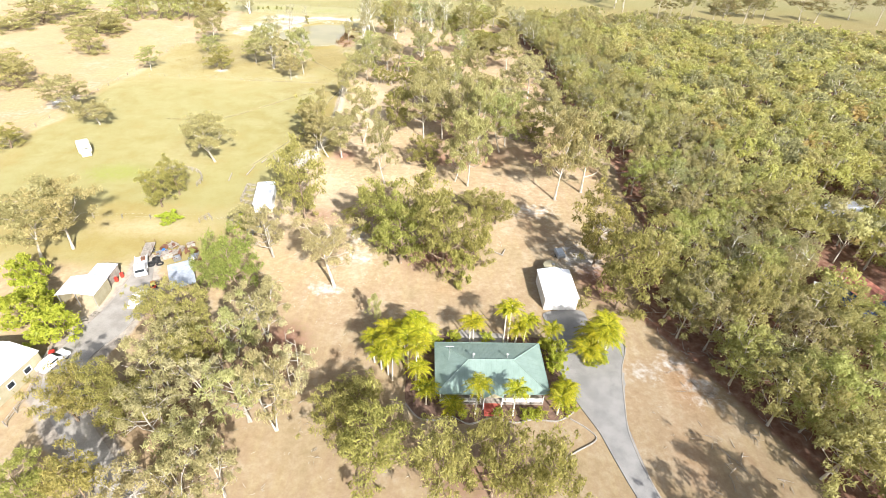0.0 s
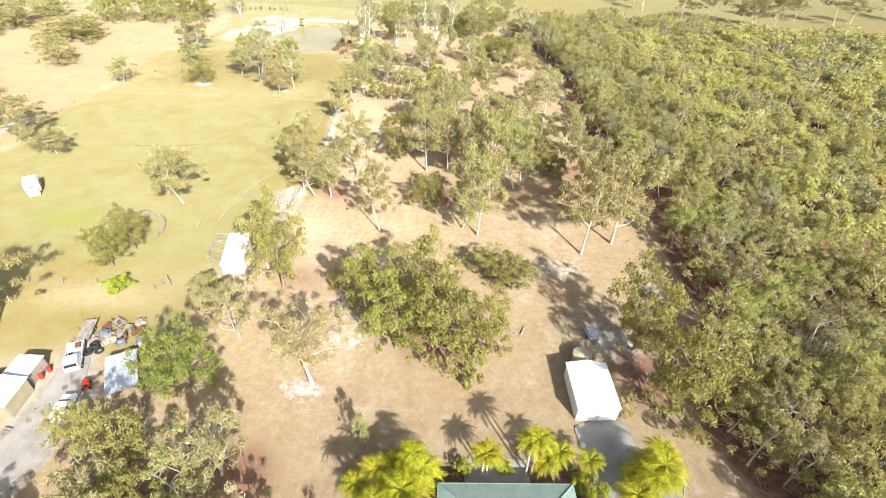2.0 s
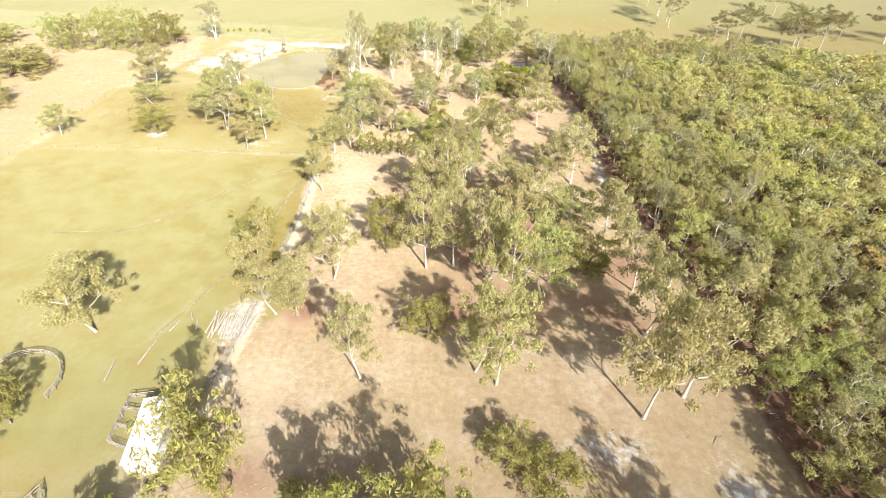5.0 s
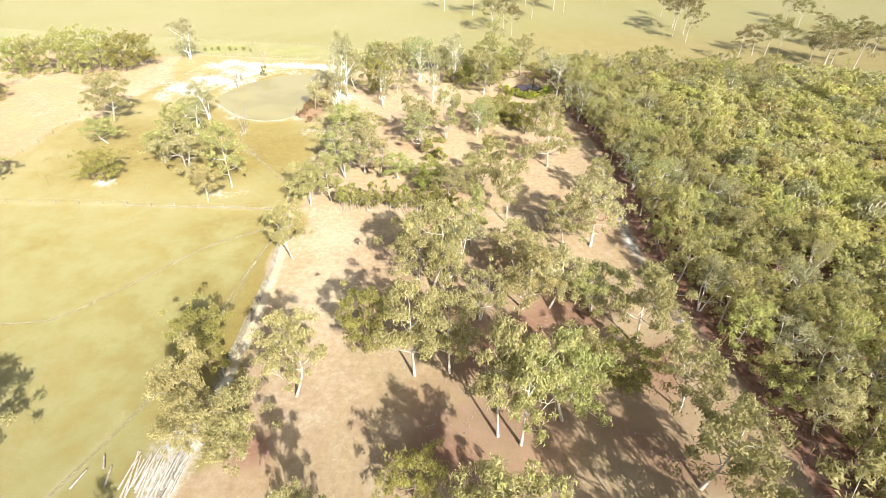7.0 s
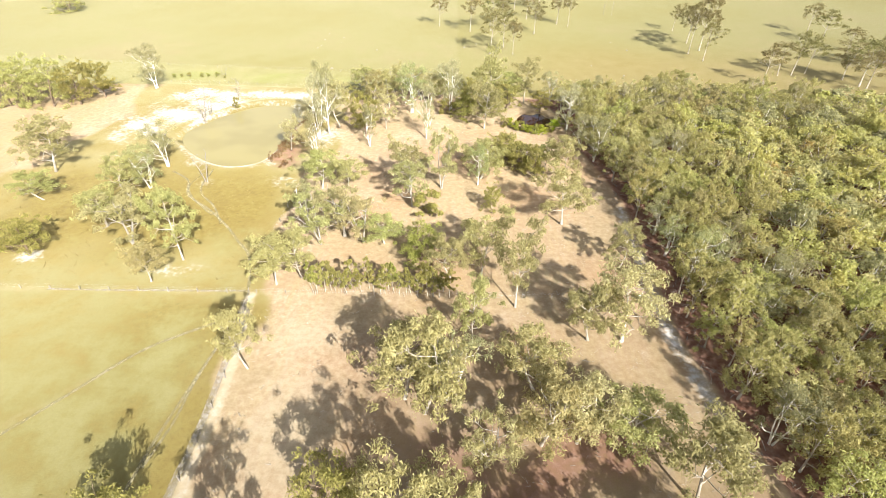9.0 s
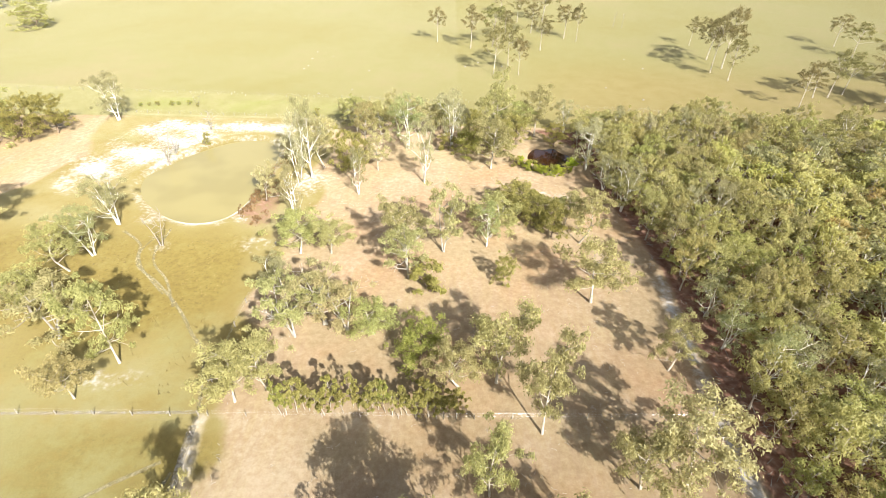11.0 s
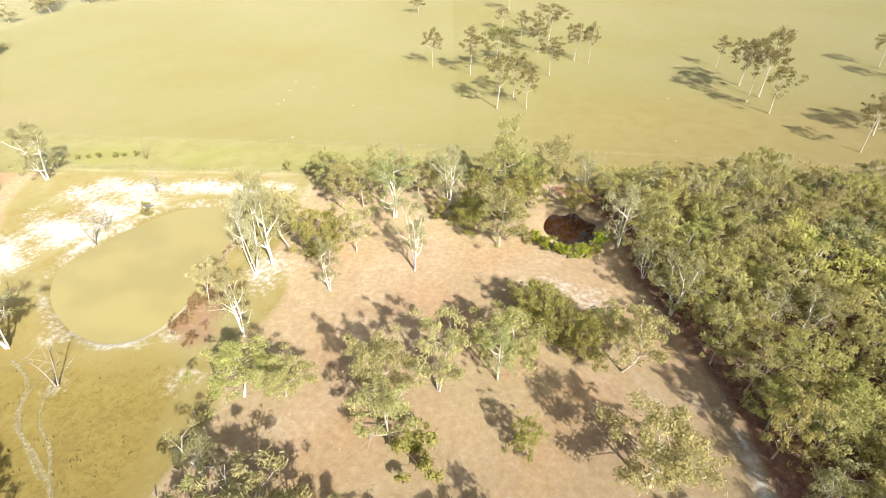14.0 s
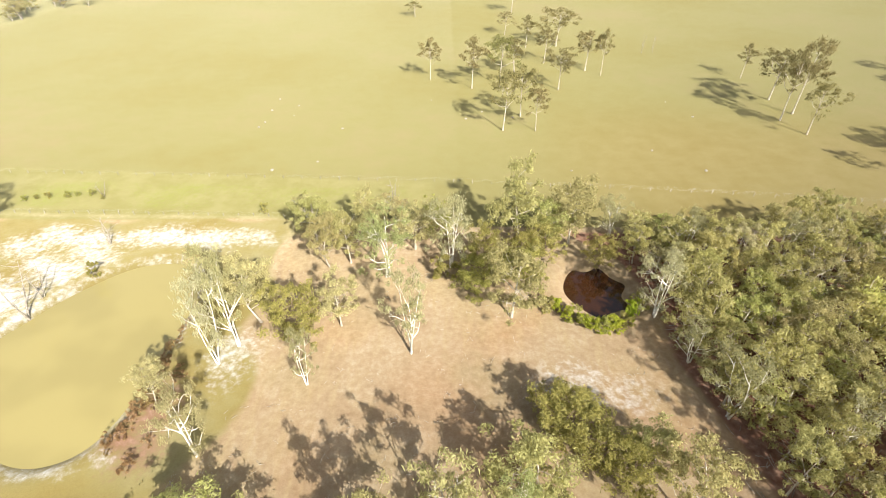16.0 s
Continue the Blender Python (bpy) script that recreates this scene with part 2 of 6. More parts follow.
ZINC_ROOF = sheeted("zinc_sheet", (0.5, 0.54, 0.58), (0.72, 0.76, 0.8), 0, 0.4)
GREY_ROOF = sheeted("grey_sheet", (0.32, 0.33, 0.34), (0.42, 0.43, 0.44), 0)
RED_ROOF = sheeted("red_sheet", (0.56, 0.2, 0.14), (0.66, 0.28, 0.2), 0)
WHITE_WALL = sheeted("white_wall_sheet", (0.72, 0.72, 0.7), (0.82, 0.82, 0.8), 0, 0.5)
BLUE_WALL = sheeted("blue_wall_sheet", (0.03, 0.09, 0.3), (0.05, 0.13, 0.4), 0, 0.5)
CREAM = plain("cream_board", (0.34, 0.305, 0.19), (0.41, 0.37, 0.25))
BRICK_RED = plain("red_brown_paint", (0.32, 0.07, 0.05), (0.42, 0.1, 0.07))
WHITE_PAINT = plain("white_paint", (0.74, 0.73, 0.7), (0.84, 0.83, 0.8), rough=0.5)
CREAM_PAINT = plain("cream_paint", (0.62, 0.58, 0.42), (0.7, 0.66, 0.5), rough=0.45)
CAR_WHITE = plain("white_enamel", (0.8, 0.8, 0.8), (0.85, 0.85, 0.85), rough=0.25, specular=0.5, bump=0.0)
DARK_GLASS = plain("dark_glass", (0.02, 0.025, 0.03), (0.03, 0.035, 0.04), rough=0.08, specular=0.6, bump=0.0)
RUBBER = plain("rubber", (0.02, 0.02, 0.02), (0.035, 0.035, 0.035), rough=0.9)
RUST = plain("rusty_steel", (0.1, 0.05, 0.03), (0.22, 0.105, 0.06), 3.0, 0.85)
STEEL = plain("galvanised_steel", (0.45, 0.46, 0.47), (0.6, 0.61, 0.62), 3.0, 0.4, 0.8)
RED_PAINT = plain("red_paint", (0.5, 0.04, 0.03), (0.6, 0.07, 0.04), rough=0.4)
BLUE_PLASTIC = plain("blue_plastic", (0.03, 0.16, 0.5), (0.05, 0.22, 0.6), rough=0.4)
TUFT = plain("dry_tuft", (0.19, 0.145, 0.05), (0.27, 0.21, 0.085), 3.0, 0.95)
TARP = plain("grey_tarpaulin", (0.3, 0.33, 0.36), (0.46, 0.49, 0.53), 0.8, 0.5, bump=0.1, fine=3)


# ---- mesh helpers ----
def mesh_of(name, verts, faces, mats, index=None, smooth=False):
    me = bpy.data.meshes.new(name)
    me.from_pydata([tuple(v) for v in verts], [], faces)
    for m in mats:
        me.materials.append(m)
    if index is not None:
        me.polygons.foreach_set("material_index", index)
    if smooth:
        me.shade_smooth()
    me.update()
    return me


def soup(name, verts, tris, mat):
    """A mesh out of numpy arrays of corners and triangles."""
    me = bpy.data.meshes.new(name)
    me.vertices.add(len(verts))
    me.vertices.foreach_set("co", verts.astype(np.float32).ravel())
    me.loops.add(tris.size)
    me.loops.foreach_set("vertex_index", tris.astype(np.int32).ravel())
    me.polygons.add(len(tris))
    me.polygons.foreach_set("loop_start", np.arange(0, tris.size, 3, dtype=np.int32))
    me.polygons.foreach_set("loop_total", np.full(len(tris), 3, dtype=np.int32))
    me.materials.append(mat)
    me.update(calc_edges=True)
    return me


def part(name, bm, material, parent, label=""):
    """Links a bmesh, or a ready mesh, as one object under a thing or a part."""
    if isinstance(bm, bmesh.types.BMesh):
        me = bpy.data.meshes.new(name)
        bm.to_mesh(me)
        bm.free()
        me.materials.append(material)
    else:
        me = bm
    ob = new(name, me)
    ob.parent = parent
    return tagged(ob, label)


def thing(name, at, turn=0.0, label="", category="", group="", kind=""):
    ob = new(name)
    ob.matrix_basis = pose(at[0], at[1], at[2] if len(at) > 2 else 0.0, 0, 0, turn)
    return tagged(ob, label, category, group, kind)


def box(bm, x0, x1, y0, y1, z0, z1, bevel=0.0, m=None):
    r = bmesh.ops.create_cube(bm, size=1)
    vs = r["verts"]
    t = Matrix.Translation(((x0 + x1) / 2, (y0 + y1) / 2, (z0 + z1) / 2)) @ Matrix.Diagonal((x1 - x0, y1 - y0, z1 - z0, 1))
    bmesh.ops.transform(bm, matrix=(m or Matrix()) @ t, verts=vs)
    if bevel:
        es = list({e for v in vs for e in v.link_edges})
        bmesh.ops.bevel(bm, geom=es, offset=bevel, segments=2, affect="EDGES")
    return bm


def boxes(*dims, bevel=0.0):
    bm = bmesh.new()
    for d in dims:
        box(bm, *d, bevel=bevel)
    return bm


def rod(bm, a, b, r0, r1=None, sides=6):
    a, b = Vector(a), Vector(b)
    d = b - a
    m = Matrix.Translation((a + b) / 2) @ d.to_track_quat("Z", "Y").to_matrix().to_4x4()
    bmesh.ops.create_cone(bm, cap_ends=True, segments=sides, radius1=r0, radius2=r0 if r1 is None else r1, depth=d.length, matrix=m)
    return bm


def rods(*items, sides=6):
    bm = bmesh.new()
    for it in items:
        rod(bm, *it, sides=sides)
    return bm


def slab(bm, pts, z0, z1):
    """A prism over a plan outline."""
    top = [bm.verts.new((x, y, z1)) for x, y in pts]
    low = [bm.verts.new((x, y, z0)) for x, y in pts]
    n = len(pts)
    bm.faces.new(top)
    for k in range(n):
        bm.faces.new((low[k], low[(k + 1) % n], top[(k + 1) % n], top[k]))
    bmesh.ops.recalc_face_normals(bm, faces=bm.faces)
    return bm


def rounded(pts, closed=True, steps=6):
    """A smooth line through plan points (Catmull-Rom)."""
    out, n = [], len(pts)
    for k in range(n if closed else n - 1):
        pick = [pts[(k + d) % n] if closed else pts[min(max(k + d, 0), n - 1)] for d in (-1, 0, 1, 2)]
        p0, p1, p2, p3 = [np.array(p, float) for p in pick]
        for s in range(steps):
            t = s / steps
            out.append(tuple(0.5 * (2 * p1 + (p2 - p0) * t + (2 * p0 - 5 * p1 + 4 * p2 - p3) * t ** 2 + (3 * p1 - p0 - 3 * p2 + p3) * t ** 3)))
    if not closed:
        out.append(tuple(map(float, pts[-1])))
    return out


def inside(x, y, poly):
    """How far a plan point lies within an outline (below zero outside), in metres."""
    p = np.array(poly)
    q = np.roll(p, -1, 0)
    hit = np.zeros(x.shape, bool)
    dist = np.full(x.shape, 1e9)
    for (ax, ay), (bx, by) in zip(p, q):
        dx, dy = bx - ax, by - ay
        t = np.clip(((x - ax) * dx + (y - ay) * dy) / (dx * dx + dy * dy + 1e-9), 0, 1)
        dist = np.minimum(dist, np.hypot(x - ax - t * dx, y - ay - t * dy))
        cross = (ay > y) != (by > y)
        with np.errstate(divide="ignore", invalid="ignore"):
            hit ^= cross & (x < dx * (y - ay) / (dy if dy else 1e-9) + ax)
    return np.where(hit, dist, -dist)


def along(x, y, line):
    """The distance from a plan point to an open line."""
    dist = np.full(x.shape, 1e9)
    for (ax, ay), (bx, by) in zip(line[:-1], line[1:]):
        dx, dy = bx - ax, by - ay
        t = np.clip(((x - ax) * dx + (y - ay) * dy) / (dx * dx + dy * dy), 0, 1)
        dist = np.minimum(dist, np.hypot(x - ax - t * dx, y - ay - t * dy))
    return dist


def soft(v, a, b):
    t = np.clip((v - a) / (b - a), 0, 1)
    return t * t * (3 - 2 * t)


# ---- plan of the land ----
POND = rounded([(-56.5, 275), (-51.5, 268.5), (-50.2, 259), (-50.3, 250), (-50.8, 243), (-53, 234.8), (-58, 231.8), (-64.5, 233.2), (-71.5, 238), (-77.5, 245), (-80, 252), (-77.5, 258.5), (-72.5, 267), (-65.5, 273.8)])
POOL = rounded([(20.8, 266.5), (21.2, 270.5), (23.6, 274.2), (26.2, 273.6), (29.0, 275.0), (31.0, 271.6), (33.2, 269.4), (31.6, 266.0), (32.4, 262.8), (28.6, 261.6), (26.4, 259.9), (23.4, 262.2)])
WOOD_EDGE = [(56, 18), (50, 36), (43, 50), (36, 62), (39, 74), (46, 88), (45, 107), (47, 122), (45, 137), (42, 153), (39, 172), (40, 195), (41, 216), (39, 232), (35, 250), (36, 262), (33, 276), (22, 288)]
WOOD = WOOD_EDGE + [(110, 285), (180, 275), (330, 250), (420, 200), (420, 10)]
PADDOCK = [(-36.5, 294), (-37, 181), (-34, 160), (-33.5, 120), (-36, 108), (-39, 88), (-46, 78), (-78, 84), (-110, 96), (-116, 130), (-115, 170), (-114, 215), (-104, 262), (-112, 292)]
DRIVE = [(-33, 18), (-36.5, 27), (-47, 36), (-53.5, 43), (-55, 49), (-53.5, 55), (-53.2, 60), (-54, 66), (-55.5, 72)]
DRIVE_WIDTHS = [3.4, 3.6, 4.6, 5.8, 6.4, 7.6, 7.0, 5.4, 3.6]
SANDY = [(-108, 255), (-105.5, 271), (-100, 287), (-92, 291), (-66, 291.5), (-41, 292), (-37, 288), (-37.5, 281), (-50, 278.5), (-58, 279), (-66, 276.5), (-72, 269), (-78.5, 261), (-84, 251), (-92, 243.5), (-98, 240)]


def spaced(low, high, step, reach):
    """Grid lines: even in the middle, wider and wider towards the horizon."""
    mid = list(np.arange(low, high + 0.01, step))
    left, right, d = [low], [high], step
    while right[-1] - high < reach:
        d *= 1.3
        left.append(left[-1] - d)
        right.append(right[-1] + d)
    return np.array(left[:0:-1] + mid + right[1:])


def land(x, y):
    """The height of the ground at plan points."""
    pond, pool = inside(x, y, POND), inside(x, y, POOL)
    roll = 0.18 * np.sin(x * 0.11 + 1.3) * np.sin(y * 0.09) + 0.1 * np.sin(x * 0.31) * np.cos(y * 0.27 + 0.6)
    flat = soft(np.maximum(np.abs(x - 10) - 22, np.abs(y - 54) - 24), 0, 8)
    z = -0.12 + roll * 0.5 * flat
    z += 0.5 * np.exp(-((pond + 4.0) / 2.2) ** 2) + 0.3 * np.exp(-((pool + 3.0) / 1.6) ** 2)
    z -= 1.9 * soft(pond, -2.5, 2.3) + 1.8 * soft(pool, -1.6, 2.5)
    return z


def build_ground():
    xs, ys = spaced(-122, 60, 0.8, 2600), spaced(22, 318, 0.8, 2600)
    X, Y = np.meshgrid(xs, ys)
    x, y = X.ravel(), Y.ravel()
    pond, pool = inside(x, y, POND), inside(x, y, POOL)
    z = land(x, y)
    paddock = inside(x, y, PADDOCK)
    wander = 2.2 * np.sin(x * 0.19 + 2.0 * np.sin(y * 0.11)) + 1.6 * np.sin(y * 0.27 + 1.4 * np.sin(x * 0.23))
    grass = soft(paddock + wander, -5.0, 3.0)
    grass = np.maximum(grass, 0.45 * soft(-x, 108, 118) * soft(y, 80, 110))
    grass = np.maximum(grass, 0.75 * soft(-x - 33, 0, 14) * soft(140 - y, 0, 20) * soft(y, 62, 76))
    far = soft(y - (314 - 0.075 * (x + 70)), -4, 5)
    green = 1.5 * soft(y, 290, 296) * soft(-x, -6, 6)
    spot = lambda cx, cy, rx, ry: np.exp(-((x - cx) / rx) ** 2 - ((y - cy) / ry) ** 2)
    green = np.maximum(green, 0.95 * spot(-79, 107, 14, 9))
    green = np.maximum(green, 0.62 * spot(-69, 143, 14, 7) + 0.5 * spot(-47, 196, 10, 12))
    green = np.maximum(green, 0.55 * spot(-100, 276, 14, 9))
    green = np.maximum(green, grass * (0.26 + 0.31 * soft(214 - y + wander, 0, 60)) * soft(-x, 30, 44) * soft(y, 84, 96))
    far = np.maximum(far, soft(y, 287.5, 290.5) * soft(x, -12, 0) * (y < 330))
    far *= 1 - soft(-249 + 0.2 * (y - 445) - x, 0, 8)
    wood = inside(x, y, WOOD)
    litter_and_shade = soft(wood, -1.5, 3.0) * 0.95 * soft(46 + 0.75 * y - x, -8, 4)
    # leaf litter spots under trees, coloured to double as their maroon shade
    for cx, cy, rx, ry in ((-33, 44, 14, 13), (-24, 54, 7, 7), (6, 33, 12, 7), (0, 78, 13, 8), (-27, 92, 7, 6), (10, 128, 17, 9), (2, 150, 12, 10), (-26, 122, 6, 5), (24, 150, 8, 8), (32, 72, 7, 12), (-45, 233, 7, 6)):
        litter_and_shade = np.maximum(litter_and_shade, (0.58 + 0.03 * wander) * spot(cx, cy, rx, ry))
    litter_and_shade = np.maximum(litter_and_shade, (0.66 + 0.07 * wander) * np.maximum(spot(-46.5, 241, 6, 13), spot(-48, 235, 5, 5)))
    # white sand round the pond, on the wood's edge and in scuffed spots
    sand = soft(inside(x, y, SANDY), -3, 7) * (0.47 + 0.07 * wander + 0.16 * np.sin((x * 0.35 + y * 0.9) * 0.55 + 1.5 * np.sin(x * 0.13)))
    sand = np.maximum(sand, (0.36 + 0.04 * wander + 0.16 * soft(y, 242, 256) - 0.2 * soft(x, -62, -50) * soft(y, 234, 244)) * np.exp(-((pond + 1.9) / 1.6) ** 2))
    for cx, cy, rx, ry, k in ((-20, 66.5, 3, 2, 0.8), (-16, 77, 4, 3, 0.6), (-16, 84, 3, 6, 0.55), (34, 50, 3.5, 2.5, 0.5), (39, 52, 3, 4, 0.42), (42, 46, 4, 4, 0.45), (29, 80, 5, 7, 0.6), (22, 97, 6, 4, 0.5), (38, 92, 4, 5, 0.6), (-122, 153, 4, 7, 0.75), (-54, 187, 6, 2.5, 0.36), (18, 245, 7, 5, 0.48), (26, 243, 6, 4, 0.42), (-36, 118, 4, 7, 0.6), (-38, 250, 5, 8, 0.5), (-42, 223, 5, 4, 0.32), (-62, 221, 2.2, 2.2, 0.42), (-128, 240, 16, 4, 0.12), (-50, 232.3, 3, 1.8, 0.5), (-42, 224.6, 2.4, 1.4, 0.55), (-55, 230, 4, 1.5, 0.5), (-68.5, 232.6, 4, 3, 0.5), (-85, 190, 3, 2, 0.8), (-30, 60, 3, 3, 0.5), (-92, 256, 8, 3, 0.42)):
        sand = np.maximum(sand, k * spot(cx, cy, rx, ry))
    pale = np.exp(-(along(x, y, [(-34.5, 100), (-33.5, 140), (-34, 160), (-37, 180)]) / 0.95) ** 2)
    sand = np.maximum(sand, (0.32 + 0.03 * wander) * pale)
    sand = np.maximum(sand, 0.62 * np.exp(-(along(x, y, [(41, 150), (38, 172), (39, 195), (40, 214)]) / 1.3) ** 2))
    sand = np.where((pond > 1.5) | (pool > 0.5), 0.1, sand)
    # red loam bared beside the driveway and under the nearest trees
    red = np.zeros_like(x)
    for cx, cy, rx, ry, k in ((40, 47, 5, 9, 0.7), (36, 36, 5, 8, 0.6), (-33, 38, 10, 10, 0.6), (-24, 50, 8, 7, 0.55), (0, 122, 16, 5, 0.55), (-24, 118, 8, 6, 0.34), (14, 122, 10, 6, 0.6), (42, 75, 6, 14, 0.5), (41, 130, 4, 30, 0.5), (40, 235, 4, 18, 0.6), (-20, 193, 6, 5, 0.5), (2, 68, 9, 5, 0.4)):
        red = np.maximum(red, (k + 0.04 * wander) * spot(cx, cy, rx, ry))
    red = np.maximum(red, 0.5 * soft(-x, 106, 122) * soft(y, 90, 110))
    grove = soft(x, -14, 0) * soft(42 - x, 0, 6)
    red = np.maximum(red, (0.36 + 0.05 * wander) * soft(x, -34, -22) * soft(42 - x, 0, 6) * soft(y, 110, 135) * soft(282 - y, 0, 30))
    # thin litter over the grove, also painting maroon shade into the soil
    litter_and_shade = np.maximum(litter_and_shade, (0.36 + 0.06 * wander) * grove * soft(y, 112, 122) * soft(172 - y, 0, 14))
    # dry golden grass below the dam
    golden = np.maximum((0.7 - 0.35 * spot(-42, 190, 8, 14)) * soft(y + wander, 172, 204) * soft(242 - y, 0, 24) * soft(-x, 36, 46) * soft(x, -112, -96), 0.58 * soft(y, 120, 140) * soft(182 - y, 0, 6) * soft(x + 80, 0, 30))
    # wheel and stock tracks
    for line, w, k in (
        ([(-72, 139), (-62, 152), (-55, 160)], 0.5, 0.4),
        ([(-110, 179), (-66, 180.6), (-37, 180.8), (0, 181.5), (30, 182)], 0.9, 0.5),
        ([(-36.8, 292), (-37.5, 270)], 1.0, 0.7),
        ([(-112, 294.6), (-38, 292.6)], 0.5, 0.7),
        ([(-117, 100), (-116, 130), (-115, 170), (-115, 227)], 1.4, 0.5),
        ([(-50, 112), (-47.5, 118), (-46, 126)], 0.8, 0.5),
        ([(-58, 80), (-49, 86), (-40, 87), (-32, 84)], 2.0, 0.5),
    ):
        pale = np.maximum(pale, (0.6 + 0.12 * np.sin(x * 0.4 + y * 0.5)) * k * np.exp(-(along(x, y, line) / (0.8 + 0.6 * w)) ** 2))
    for cx, cy, rx, ry, k in ((-57, 62, 7, 12, 0.8), (-38, 92, 9, 10, 0.55), (-24, 100, 9, 12, 0.5), (-22, 152, 9, 22, 0.62), (-24, 170, 9, 8, 0.62), (-28, 106, 9, 8, 0.6), (-10, 109, 9, 5, 0.45), (-15, 76, 3.5, 9, 0.6), (21, 112, 5, 5, 0.5), (-60, 84, 18, 5, 0.5), (-66, 120, 14, 20, 0.3)):
        pale = np.maximum(pale, k * spot(cx, cy, rx, ry))
    # loose gravel spread past the drive's edges
    gravel = np.zeros_like(x)
    for q0, q1, w in zip(DRIVE[:-1], DRIVE[1:], DRIVE_WIDTHS[1:]):
        gravel = np.maximum(gravel, soft(w / 2 + 1.1 - along(x, y, [q0, q1]), -1.2, 1.6))
    gravel = np.maximum(gravel, (0.3 + 0.03 * wander) * soft(-x, 106, 122) * soft(y, 90, 110) * soft(300 - y, 0, 10))
    for cx, cy, rx, ry in ((-50.5, 62, 4, 5), (-57.5, 54, 3, 4), (-55, 71, 5, 4)):
        gravel = np.maximum(gravel, 0.6 * spot(cx, cy, rx, ry))
    nx, ny = len(xs), len(ys)
    k = (np.arange(ny - 1)[:, None] * nx + np.arange(nx - 1)[None, :]).ravel()
    quads = np.stack([k, k + 1, k + 1 + nx, k + nx], 1)
    me = soup("ground", np.stack([x, y, z], 1), np.concatenate([quads[:, [0, 1, 2]], quads[:, [0, 2, 3]]]), GROUND)
    for name, cols in (("cover_one", (grass, sand, litter_and_shade)), ("cover_two", (green, far, pale)), ("cover_three", (gravel, red, np.maximum(0.62 * spot(-80, 107, 12, 7), (0.4 + 0.03 * wander) * soft(y + 0.03 * (x + 70), 293.5, 298) * soft(312 - y - 0.05 * (x + 70), 0, 4) * soft(-x, 0, 14) * soft(x, -125, -105)))), ("cover_four", (golden, soft(x + 0.5 * wander, -10, 70) * soft(390 - y, 0, 80), golden))):
        a = me.attributes.new(name, "FLOAT_COLOR", "POINT")
        a.data.foreach_set("color", np.stack([*cols, np.ones_like(x)], 1).astype(np.float32).ravel())
    me.shade_smooth()
    return tagged(new("ground", me), "dry sandy soil and yellow-green pasture with white sand patches", "ground", kind="structure")


build_ground()


def sheet(name, outline, z0, z1, mat, label, category, kind="structure"):
    bm = slab(bmesh.new(), outline, z0, z1)
    me = bpy.data.meshes.new(name)
    bm.to_mesh(me)
    bm.free()
    me.materials.append(mat)
    return tagged(new(name, me), label, category, kind=kind)


def grown(outline, d):
    c = np.mean(np.array(outline), 0)
    return [tuple(c + (np.array(p) - c) * (1 + d / np.linalg.norm(np.array(p) - c))) for p in outline]


sheet("water", grown(POND, 1.6), -1.2, -0.62, MUDDY_WATER, "still muddy yellow-brown farm dam water", "water")
sheet("water", grown(POOL, 1.4), -1.3, -0.75, DARK_WATER, "dark tannin-brown pool among shrubs", "water")


def ribbon(line, widths):
    """The outline of a way along a smooth line."""
    p = np.array(rounded(line, False, 6))
    w = np.interp(np.linspace(0, 1, len(p)), np.linspace(0, 1, len(widths)), widths)[:, None] / 2
    d = np.gradient(p, axis=0)
    d /= np.linalg.norm(d, axis=1)[:, None]
    s = np.stack([-d[:, 1], d[:, 0]], 1) * w
    return [tuple(v) for v in p + s] + [tuple(v) for v in (p - s)[::-1]]


def strip_mesh(name, line, widths, z0, z1, mat, label, category):
    o = ribbon(line, widths)
    n = len(o) // 2
    left, right = o[:n], o[n:][::-1]
    v, f = [], []
    for (ax, ay), (bx, by) in zip(left, right):
        v += [(ax, ay, z1), (bx, by, z1), (ax, ay, z0), (bx, by, z0)]
    for k in range(n - 1):
        a, b = 4 * k, 4 * k + 4
        f += [(a, a + 1, b + 1, b), (a, b, b + 2, a + 2), (a + 1, a + 3, b + 3, b + 1)]
    return tagged(new(name, mesh_of(name, v, f, [mat])), label, category, kind="structure")


def track_material(name, a, b, gaps):
    """Pale worn soil that breaks up where the grass grows back."""
    n = Nodes(name)
    p = n.place()
    small, mid = n.noise(1.6, p, 4, 0.65), n.noise(0.22, p, 3)
    n.done(n.mix(n.step(small, 0.35, 0.65), rgb(*a), rgb(*b)), 0.95, 0.0, 0.1, 1.0)
    worn = n.step(n.math("ADD", n.math("MULTIPLY", small, 0.5), n.math("MULTIPLY", mid, 0.5)), gaps - 0.26, gaps + 0.2)
    worn = n.math("MULTIPLY", worn, 0.72)
    both = n.add("MixShader", 0, i0=worn, i1=n.add("BsdfTransparent", 0), i2=n.shader.outputs[0])
    n.tree.links.new(both, n.output.inputs[0])
    return n.mat


WORN_TRACK = track_material("worn_track", (0.24, 0.21, 0.112), (0.305, 0.27, 0.162), 0.47)
WHITE_TRACK = track_material("white_sand_track", (0.27, 0.235, 0.165), (0.37, 0.34, 0.28), 0.5)


